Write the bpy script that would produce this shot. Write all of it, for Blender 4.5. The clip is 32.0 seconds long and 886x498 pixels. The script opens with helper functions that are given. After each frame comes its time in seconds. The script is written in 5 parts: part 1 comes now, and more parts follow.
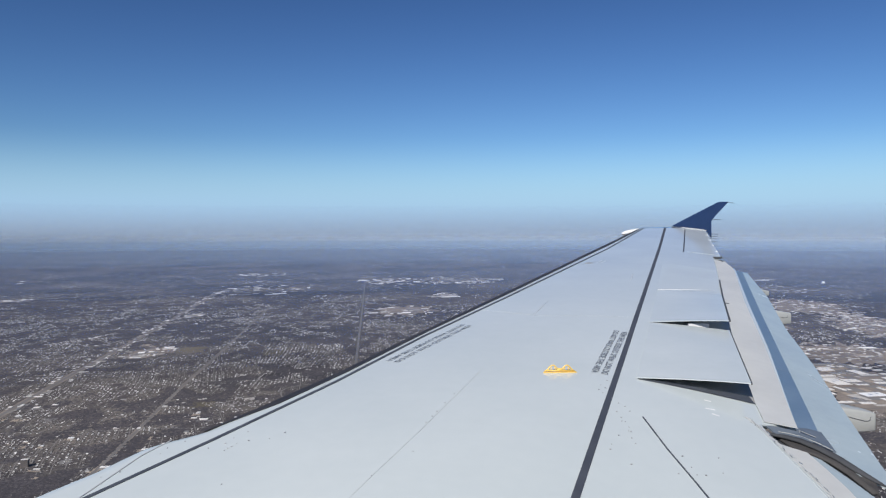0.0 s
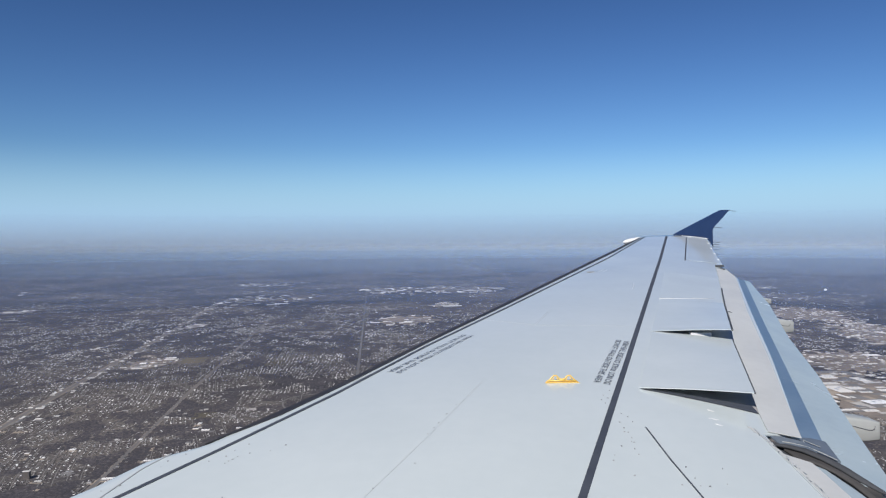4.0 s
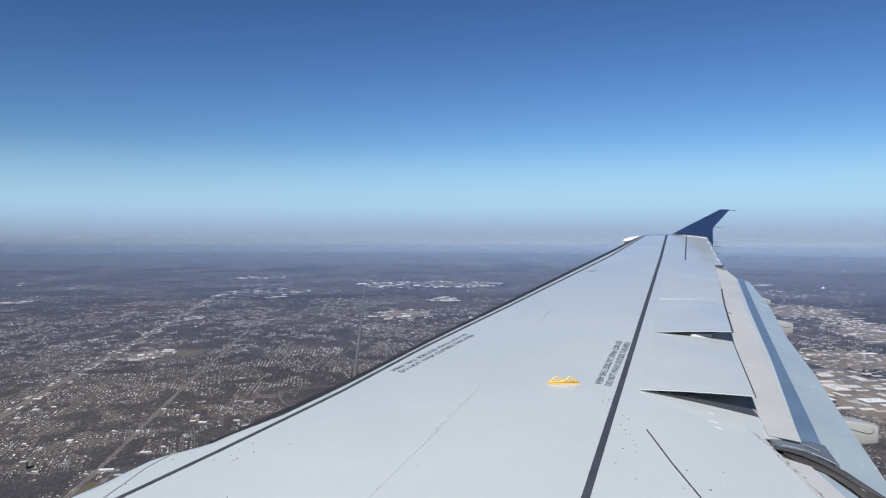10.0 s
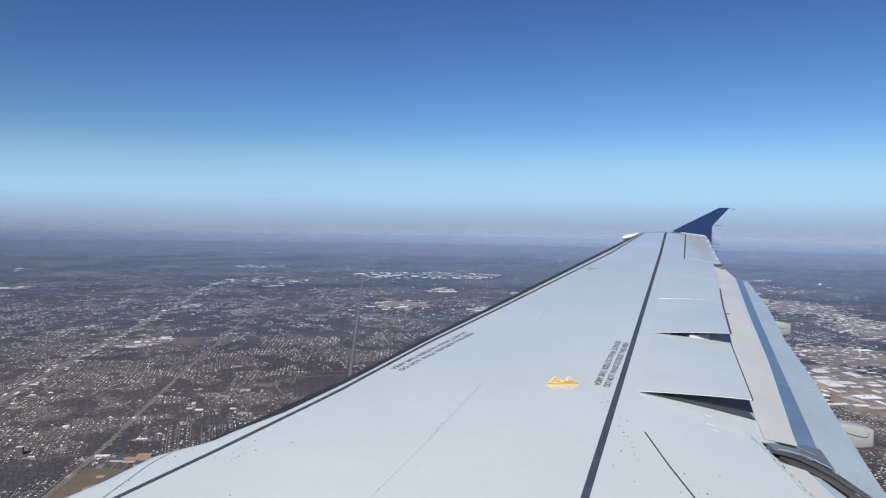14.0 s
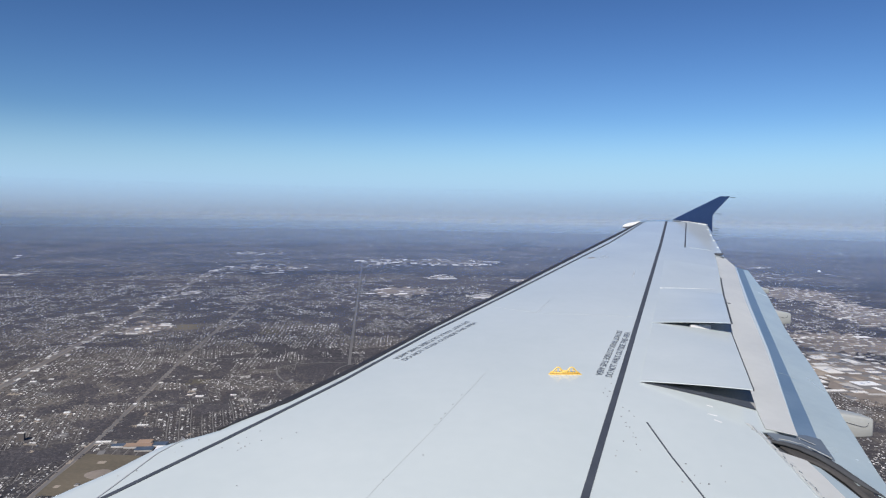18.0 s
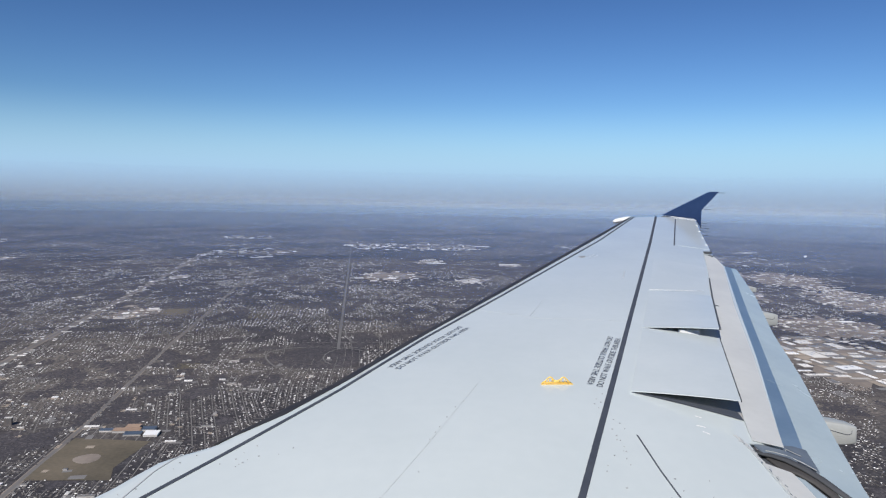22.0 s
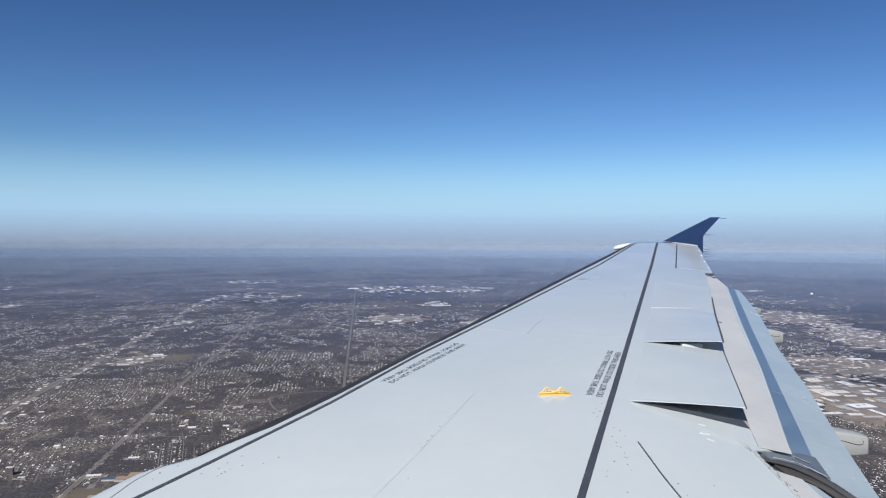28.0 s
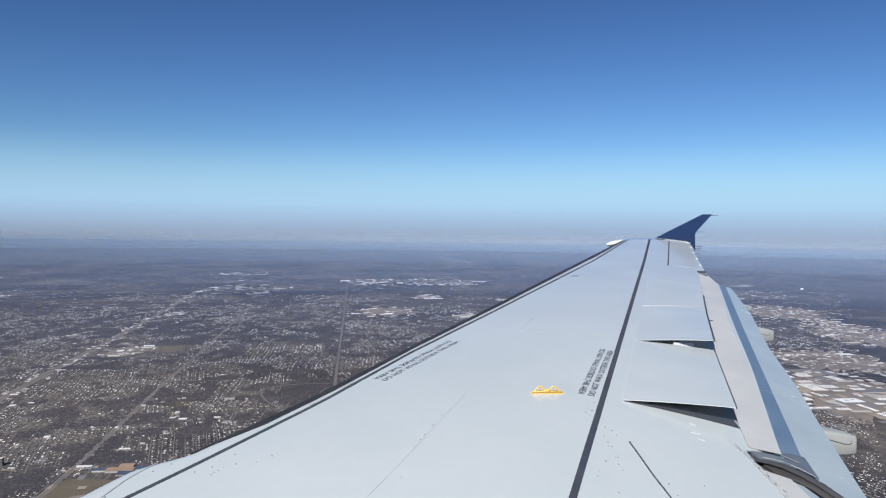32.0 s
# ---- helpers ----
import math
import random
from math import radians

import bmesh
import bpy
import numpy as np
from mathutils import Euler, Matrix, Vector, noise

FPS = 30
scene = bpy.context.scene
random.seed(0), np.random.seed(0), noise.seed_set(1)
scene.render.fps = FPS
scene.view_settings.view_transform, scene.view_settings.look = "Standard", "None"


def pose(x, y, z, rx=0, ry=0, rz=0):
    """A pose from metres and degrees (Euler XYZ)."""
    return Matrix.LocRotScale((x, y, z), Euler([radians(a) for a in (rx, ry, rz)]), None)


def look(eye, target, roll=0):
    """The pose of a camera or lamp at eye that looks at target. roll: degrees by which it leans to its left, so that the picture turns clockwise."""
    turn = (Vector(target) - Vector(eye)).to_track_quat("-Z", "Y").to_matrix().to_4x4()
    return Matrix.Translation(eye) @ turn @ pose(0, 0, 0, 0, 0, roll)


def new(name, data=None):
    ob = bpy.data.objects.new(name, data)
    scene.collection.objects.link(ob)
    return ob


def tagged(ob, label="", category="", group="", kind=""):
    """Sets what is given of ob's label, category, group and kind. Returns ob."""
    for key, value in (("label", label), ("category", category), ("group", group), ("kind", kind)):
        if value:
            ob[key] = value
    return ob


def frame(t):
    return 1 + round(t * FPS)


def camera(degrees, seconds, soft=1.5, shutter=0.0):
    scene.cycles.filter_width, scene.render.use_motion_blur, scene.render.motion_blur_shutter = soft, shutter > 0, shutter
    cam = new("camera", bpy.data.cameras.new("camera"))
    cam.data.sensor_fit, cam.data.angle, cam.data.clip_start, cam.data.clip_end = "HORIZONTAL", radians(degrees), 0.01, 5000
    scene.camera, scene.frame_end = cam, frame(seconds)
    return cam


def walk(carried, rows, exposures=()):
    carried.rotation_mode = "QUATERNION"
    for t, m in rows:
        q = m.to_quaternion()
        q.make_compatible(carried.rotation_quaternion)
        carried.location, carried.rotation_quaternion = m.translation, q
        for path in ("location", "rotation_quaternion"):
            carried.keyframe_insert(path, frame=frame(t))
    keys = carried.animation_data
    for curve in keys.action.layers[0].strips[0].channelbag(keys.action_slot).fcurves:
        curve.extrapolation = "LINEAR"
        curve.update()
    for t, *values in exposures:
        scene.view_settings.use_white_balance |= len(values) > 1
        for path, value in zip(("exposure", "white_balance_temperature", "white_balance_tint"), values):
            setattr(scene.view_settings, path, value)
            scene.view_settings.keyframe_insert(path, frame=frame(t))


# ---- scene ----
cam = camera(62.8, 32.0, soft=1.2)
# the aircraft's own axes: x aft, y outboard, z up, from the eye at the cabin window
EYE, TILT, LEAN = 80.0, -0.50, -0.35
AIRFRAME = pose(0, 0, EYE, TILT, LEAN, 0)
# the land is laid out at a tenth of its size, since the view ends five kilometres off
ROWS = [
    (0.0, 0.0448, 0.0138, -0.0639, -0.018, -1.027, 0.410),
    (0.5, 0.0483, 0.0240, -0.0675, 0.102, -0.948, 0.319),
    (1.0, 0.0469, 0.0341, -0.0705, 0.134, -1.032, 0.461),
    (1.5, 0.0408, 0.0238, -0.0733, 0.138, -1.028, 0.284),
    (2.0, 0.0462, 0.0241, -0.0732, 0.172, -0.565, 0.381),
    (2.5, 0.0533, 0.0236, -0.0697, 0.203, -0.194, 0.570),
    (4.5, 0.0451, 0.0236, -0.0503, 0.094, -0.450, 0.725),
    (5.0, 0.0414, 0.0139, -0.0478, 0.187, -0.799, 0.702),
    (5.5, 0.0364, 0.0195, -0.0538, 0.129, -1.007, 0.809),
    (6.0, 0.0318, 0.0201, -0.0512, 0.132, -1.046, 0.718),
    (6.5, 0.0298, 0.0256, -0.0443, 0.045, -0.874, 0.597),
    (7.0, 0.0295, 0.0078, -0.0329, 0.096, -0.729, 0.662),
    (7.5, 0.0120, -0.0031, 0.0022, -0.135, -1.273, 0.217),
    (8.0, 0.0010, -0.0131, 0.0219, -0.155, -1.259, 0.169),
    (8.5, -0.0032, -0.0106, 0.0238, -0.178, -1.209, 0.057),
    (9.0, -0.0015, -0.0090, 0.0118, -0.173, -1.132, 0.038),
    (9.5, 0.0054, -0.0092, 0.0059, -0.081, -1.012, 0.267),
    (10.0, 0.0088, 0.0001, -0.0027, -0.017, -0.742, 0.146),
    (10.5, 0.0204, 0.0069, -0.0246, 0.097, -0.659, 0.322),
    (11.0, 0.0339, 0.0177, -0.0564, 0.136, -0.348, 0.516),
    (11.5, 0.0378, 0.0100, -0.0625, 0.169, -0.432, 0.606),
    (12.0, 0.0414, 0.0157, -0.0661, 0.167, -0.257, 0.516),
    (12.5, 0.0402, 0.0190, -0.0736, 0.150, -0.132, 0.350),
    (13.0, 0.0387, 0.0171, -0.0636, 0.105, -0.203, 0.567),
    (13.5, 0.0206, 0.0070, -0.0166, 0.044, -0.354, 0.346),
    (14.0, -0.0226, -0.0296, 0.0695, -0.147, -1.438, -0.642),
    (14.5, -0.0463, -0.0427, 0.1355, -0.360, -2.217, -1.088),
    (16.5, -0.1009, -0.0792, 0.3212, -0.946, -4.449, -0.862),
    (17.0, -0.0838, -0.0838, 0.2442, -0.667, -3.907, -0.597),
    (17.5, -0.0651, -0.0648, 0.1505, -0.449, -2.747, -0.459),
    (18.0, -0.0524, -0.0481, 0.1024, -0.188, -2.466, -0.653),
    (18.5, -0.0168, -0.0174, 0.0570, 0.062, -1.941, -0.028),
    (19.0, 0.0077, 0.0076, 0.0413, -0.015, -1.487, 0.028),
    (19.5, -0.0013, 0.0004, 0.0558, -0.376, -1.285, -0.047),
    (20.0, -0.0358, -0.0417, 0.0997, -0.788, -1.583, -0.502),
    (20.5, -0.0541, -0.0553, 0.1327, -1.060, -1.941, -0.786),
    (21.0, -0.0637, -0.0395, 0.1556, -1.113, -1.957, -1.001),
    (21.5, -0.0873, -0.0547, 0.2582, -1.118, -2.861, -1.238),
    (22.0, -0.0961, -0.0916, 0.3316, -1.038, -3.685, -0.827),
    (22.5, -0.0941, -0.1045, 0.2962, -0.935, -3.823, -0.787),
    (23.0, -0.0792, -0.0657, 0.1990, -0.789, -3.221, -0.857),
    (23.5, -0.0634, -0.0380, 0.1294, -0.682, -2.494, -0.769),
    (24.0, -0.0389, -0.0166, 0.0953, -0.519, -2.250, -0.547),
    (24.5, -0.0122, -0.0031, 0.0693, -0.368, -1.708, -0.152),
    (25.0, 0.0057, 0.0065, 0.0527, -0.395, -1.116, 0.094),
    (25.5, 0.0204, 0.0291, 0.0224, -0.528, -0.879, 0.409),
    (27.5, 0.0082, 0.0164, 0.0414, -0.646, -0.518, 0.083),
    (28.0, 0.0081, 0.0251, 0.0403, -0.724, -0.359, -0.031),
    (28.5, 0.0121, 0.0322, 0.0316, -0.772, -0.351, 0.029),
    (29.0, 0.0147, 0.0269, 0.0175, -0.670, -0.321, 0.131),
    (29.5, 0.0166, 0.0234, 0.0110, -0.652, -0.320, 0.177),
    (30.0, 0.0230, 0.0324, 0.0161, -0.609, -0.490, 0.232),
    (30.5, 0.0240, 0.0369, 0.0347, -0.634, -0.326, 0.119),
    (31.0, 0.0095, 0.0289, 0.0629, -0.960, -0.582, -0.187),
    (31.5, 0.0029, 0.0184, 0.0730, -1.157, -0.881, -0.290),
    (32.0, -0.0033, 0.0144, 0.0872, -1.304, -0.907, -0.445),
]
walk(cam, [(t, AIRFRAME @ pose(x, y, z, 90 + pitch, roll, yaw)) for t, x, y, z, yaw, pitch, roll in ROWS],
     exposures=[(0.0, 0.0), (7.0, 0.03), (13.0, 0.04), (16.5, 0.07), (23.0, 0.07), (26.0, 0.08), (32.0, 0.1)])

# ---- light ----
SUN_EL, SUN_AZ = 42.0, 205.0   # degrees; azimuth clockwise from the outboard direction
world = bpy.data.worlds.new("world")
scene.world = world
world.use_nodes = True
wn, wl = world.node_tree.nodes, world.node_tree.links
wn.clear()
sky = wn.new("ShaderNodeTexSky")
sky.sky_type, sky.sun_disc = "NISHITA", False
sky.sun_elevation, sky.sun_rotation = radians(SUN_EL), radians(SUN_AZ)
sky.altitude, sky.air_density, sky.dust_density, sky.ozone_density = 800, 1.0, 0.4, 3.0
bg = wn.new("ShaderNodeBackground")
bg.inputs["Strength"].default_value = 0.0272
wo = wn.new("ShaderNodeOutputWorld")
deep = wn.new("ShaderNodeGamma")   # a clear, deep winter blue
deep.inputs["Gamma"].default_value = 1.55
wl.new(sky.outputs[0], deep.inputs["Color"])
tint = wn.new("ShaderNodeMix")
tint.data_type, tint.blend_type = "RGBA", "MULTIPLY"
tint.inputs["Factor"].default_value = 1.0
tint.inputs["B"].default_value = (0.885, 1.0, 1.105, 1)
wl.new(deep.outputs[0], tint.inputs["A"])
# pale air low over the horizon
wc, ws, wr, wm = wn.new("ShaderNodeTexCoord"), wn.new("ShaderNodeSeparateXYZ"), wn.new("ShaderNodeMapRange"), wn.new("ShaderNodeMix")
wr.interpolation_type, wm.data_type = "SMOOTHSTEP", "RGBA"
for key, value in (("From Min", 0.0), ("From Max", 0.13), ("To Min", 1.0), ("To Max", 0.0)):
    wr.inputs[key].default_value = value
wm.inputs["B"].default_value = (0.35 / 0.0258, 0.555 / 0.0258, 0.80 / 0.0258, 1)
wl.new(wc.outputs["Generated"], ws.inputs[0])
wl.new(ws.outputs["Z"], wr.inputs["Value"])
wl.new(wr.outputs[0], wm.inputs["Factor"])
wl.new(tint.outputs["Result"], wm.inputs["A"])
# grey haze lying on the horizon
hr, hm = wn.new("ShaderNodeMapRange"), wn.new("ShaderNodeMix")
hr.interpolation_type, hm.data_type = "SMOOTHSTEP", "RGBA"
for key, value in (("From Min", -0.022), ("From Max", 0.042), ("To Min", 0.92), ("To Max", 0.0)):
    hr.inputs[key].default_value = value
hm.inputs["B"].default_value = (0.305 / 0.0258, 0.342 / 0.0258, 0.415 / 0.0258, 1)
wl.new(ws.outputs["Z"], hr.inputs["Value"])
wl.new(hr.outputs[0], hm.inputs["Factor"])
wl.new(wm.outputs["Result"], hm.inputs["A"])
wl.new(hm.outputs["Result"], bg.inputs["Color"])
wl.new(bg.outputs[0], wo.inputs["Surface"])

sun_data = bpy.data.lights.new("sun", "SUN")
sun_data.energy, sun_data.angle, sun_data.color = 4.6, radians(0.53), (1.0, 0.96, 0.91)
sun = new("sun", sun_data)
toward = Vector((math.sin(radians(SUN_AZ)) * math.cos(radians(SUN_EL)), math.cos(radians(SUN_AZ)) * math.cos(radians(SUN_EL)), math.sin(radians(SUN_EL))))
sun.matrix_world = look(toward * 200 + Vector((0, 0, EYE)), Vector((0, 0, EYE)))


# ---- materials ----
def material(name, dark, light, rough=0.5, metal=0.0, scale=4.0, fine=40.0, bump=0.0, island=0.0, objrand=0.0, coat=0.0, rough_var=0.1, knee=None):
    """Colour between dark and light by noise at two scales, with relief and uneven gloss."""
    m = bpy.data.materials.new(name)
    m.use_nodes = True
    nodes, links = m.node_tree.nodes, m.node_tree.links
    b = nodes["Principled BSDF"]
    geo = nodes.new("ShaderNodeTexCoord")
    big, small = nodes.new("ShaderNodeTexNoise"), nodes.new("ShaderNodeTexNoise")
    for n, s in ((big, scale), (small, fine)):
        n.inputs["Scale"].default_value, n.inputs["Detail"].default_value = s, 4
        links.new(geo.outputs["Object"], n.inputs["Vector"])
    add = nodes.new("ShaderNodeMath")
    add.operation = "MULTIPLY_ADD"
    links.new(small.outputs["Fac"], add.inputs[0])
    add.inputs[1].default_value = 0.4
    links.new(big.outputs["Fac"], add.inputs[2])
    last = add.outputs[0]
    for amount, sock, kind in ((island, "Random Per Island", "ShaderNodeNewGeometry"), (objrand, "Random", "ShaderNodeObjectInfo")):
        if amount:
            r = nodes.new(kind)
            k = nodes.new("ShaderNodeMath")
            k.operation = "MULTIPLY_ADD"
            links.new(r.outputs[sock], k.inputs[0])
            k.inputs[1].default_value = amount
            links.new(last, k.inputs[2])
            sub = nodes.new("ShaderNodeMath")
            sub.operation = "SUBTRACT"
            links.new(k.outputs[0], sub.inputs[0])
            sub.inputs[1].default_value = amount * 0.5
            last = sub.outputs[0]
    ramp = nodes.new("ShaderNodeValToRGB")
    ramp.color_ramp.elements[0].position, ramp.color_ramp.elements[0].color = 0.4, (*dark, 1)
    ramp.color_ramp.elements[1].position, ramp.color_ramp.elements[1].color = 1.0, (*light, 1)
    if knee:
        k = ramp.color_ramp.elements.new(knee[0])
        k.color = (*knee[1], 1)
    links.new(last, ramp.inputs[0])
    links.new(ramp.outputs[0], b.inputs["Base Color"])
    rr = nodes.new("ShaderNodeMapRange")
    rr.inputs["To Min"].default_value, rr.inputs["To Max"].default_value = max(0.02, rough - rough_var), rough + rough_var
    links.new(big.outputs["Fac"], rr.inputs["Value"])
    links.new(rr.outputs[0], b.inputs["Roughness"])
    b.inputs["Metallic"].default_value = metal
    b.inputs["Coat Weight"].default_value = coat
    b.inputs["Coat Roughness"].default_value = 0.06
    if bump:
        bp = nodes.new("ShaderNodeBump")
        bp.inputs["Strength"].default_value, bp.inputs["Distance"].default_value = bump, 0.01
        links.new(small.outputs["Fac"], bp.inputs["Height"])
        links.new(bp.outputs[0], b.inputs["Normal"])
    return m


PAINT = material("wing_paint", (0.575, 0.635, 0.64), (0.635, 0.69, 0.69), 0.16, scale=0.8, fine=9, coat=0.3, rough_var=0.05)
SPOILER = material("spoiler_paint", (0.555, 0.61, 0.615), (0.61, 0.66, 0.66), 0.2, scale=1.4, fine=14, coat=0.2, rough_var=0.06)
SHROUD = material("shroud_paint", (0.505, 0.515, 0.505), (0.61, 0.62, 0.605), 0.38, scale=1.6, fine=12)
# sky reflection and shade on the flap nose, put into a darker blue-grey
NOSE_SHADE = material("flap_nose_shading", (0.105, 0.165, 0.245), (0.165, 0.235, 0.325), 0.32, scale=2.0, fine=20)
FLAP = material("flap_paint", (0.38, 0.455, 0.48), (0.45, 0.525, 0.545), 0.25, scale=1.5, fine=16)
NAVY = material("navy_paint", (0.014, 0.028, 0.082), (0.020, 0.038, 0.105), 0.18, scale=3, fine=20, coat=0.4)
SEALANT = material("dark_sealant", (0.045, 0.052, 0.068), (0.075, 0.085, 0.105), 0.6, scale=5, fine=50)
SEAM = material("thin_seam", (0.36, 0.375, 0.39), (0.46, 0.475, 0.49), 0.5, scale=5, fine=50)
PLUG = material("fastener_head", (0.16, 0.165, 0.175), (0.36, 0.37, 0.38), 0.5, scale=5, fine=50, objrand=0.6)
FAINT = material("faint_seam", (0.43, 0.46, 0.47), (0.53, 0.56, 0.57), 0.3, scale=5, fine=50)
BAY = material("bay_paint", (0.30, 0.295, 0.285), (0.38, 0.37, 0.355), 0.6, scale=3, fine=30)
# bay colour lightened to make up for the spoiler's shadow
BAY_BRIGHT = material("bay_brightened", (0.72, 0.71, 0.68), (0.82, 0.81, 0.78), 0.6, scale=3, fine=30)
HOLLOW = material("hollow_shade", (0.045, 0.05, 0.06), (0.085, 0.092, 0.105), 0.7, scale=8, fine=60, bump=0.3)
# matte near-black: the dark land mirrored in the leading edge, as plain colour
EDGE_REFLECTION = material("edge_reflection", (0.022, 0.021, 0.022), (0.05, 0.047, 0.046), 0.5, metal=0.0, scale=4, fine=40)
BARE_METAL = material("bare_metal", (0.35, 0.36, 0.38), (0.5, 0.51, 0.53), 0.3, metal=0.9, scale=6, fine=60)
SLATE = material("slate_paint", (0.10, 0.125, 0.16), (0.15, 0.18, 0.22), 0.45, scale=6, fine=40)
SEAL_GREY = material("grey_rubber", (0.034, 0.038, 0.045), (0.07, 0.074, 0.082), 0.85, scale=6, fine=40, bump=0.15)
BROWN_SEAL = material("brown_seal", (0.038, 0.037, 0.038), (0.085, 0.08, 0.077), 0.85, scale=6, fine=50)
FAIRING = material("fairing_paint", (0.35, 0.365, 0.355), (0.43, 0.44, 0.425), 0.4, scale=3, fine=24)
WHITE = material("white_lens", (0.78, 0.79, 0.78), (0.88, 0.88, 0.87), 0.15, scale=6, fine=40)
YELLOW = material("yellow_paint", (0.80, 0.52, 0.11), (0.90, 0.65, 0.20), 0.35, scale=10, fine=80)
LETTER = material("placard_ink", (0.08, 0.09, 0.11), (0.16, 0.172, 0.195), 0.5, scale=20, fine=150)
RUBBER = material("rubber_seal", (0.03, 0.033, 0.038), (0.09, 0.095, 0.10), 0.55, scale=5, fine=60, bump=0.2)
ROOF = material("shingle_roof", (0.055, 0.051, 0.053), (0.86, 0.85, 0.83), 0.6, scale=0.02, fine=3, island=1.2, objrand=1.2, knee=(0.855, (0.18, 0.165, 0.155)))
SIDING = material("house_siding", (0.11, 0.10, 0.095), (0.97, 0.965, 0.955), 0.55, scale=0.02, fine=3, island=1.5, objrand=1.5, knee=(0.68, (0.44, 0.42, 0.40)))
FLAT_ROOF = material("membrane_roof", (0.20, 0.185, 0.17), (0.90, 0.89, 0.87), 0.45, scale=0.02, fine=1.5, island=1.5, objrand=1.5, knee=(0.72, (0.55, 0.515, 0.465)))
WHITE_ROOF = material("white_membrane_roof", (0.74, 0.71, 0.665), (0.95, 0.925, 0.89), 0.8, scale=0.05, fine=1.5, objrand=0.8)
CONCRETE = material("pale_concrete", (0.38, 0.355, 0.325), (0.56, 0.53, 0.49), 0.8, scale=0.1, fine=1.2)
BLOCK_WALL = material("block_wall", (0.28, 0.26, 0.24), (0.55, 0.52, 0.48), 0.7, scale=0.3, fine=3, objrand=0.5)
BRICK = material("brown_brick", (0.085, 0.07, 0.062), (0.15, 0.125, 0.11), 0.8, scale=0.4, fine=4)
TAN_ROOF = material("tan_roof", (0.30, 0.20, 0.135), (0.42, 0.295, 0.21), 0.6, scale=0.3, fine=3)
DRIVE = material("pale_drive", (0.105, 0.095, 0.09), (0.31, 0.285, 0.265), 0.8, scale=0.02, fine=2, island=1.2)
LANE = material("worn_lane", (0.135, 0.127, 0.12), (0.24, 0.226, 0.212), 0.85, scale=0.1, fine=1.0)
BLUE_ROOF = material("blue_roof", (0.05, 0.07, 0.10), (0.09, 0.12, 0.165), 0.5, scale=0.3, fine=3)
BARK = material("bark", (0.05, 0.042, 0.036), (0.11, 0.095, 0.08), 0.9, scale=3, fine=30)
# twig colours lean blue, with a little near haze put into them
TWIGS = material("winter_twigs", (0.045, 0.042, 0.049), (0.117, 0.105, 0.11), 0.9, scale=0.04, fine=4, island=0.7, objrand=0.5)
ASPHALT = material("asphalt", (0.12, 0.115, 0.11), (0.19, 0.18, 0.17), 0.8, scale=0.05, fine=1.0)
WORN = material("worn_ground", (0.125, 0.104, 0.09), (0.32, 0.27, 0.225), 0.85, scale=0.05, fine=0.5)
PARKING = material("parking_asphalt", (0.15, 0.145, 0.145), (0.24, 0.23, 0.22), 0.8, scale=0.06, fine=0.8)
BARE_SOIL = material("bare_soil", (0.26, 0.215, 0.17), (0.42, 0.355, 0.285), 0.9, scale=0.08, fine=1.2)
DRY_GRASS = material("dry_grass", (0.075, 0.065, 0.045), (0.17, 0.14, 0.10), 0.9, scale=0.05, fine=0.8)


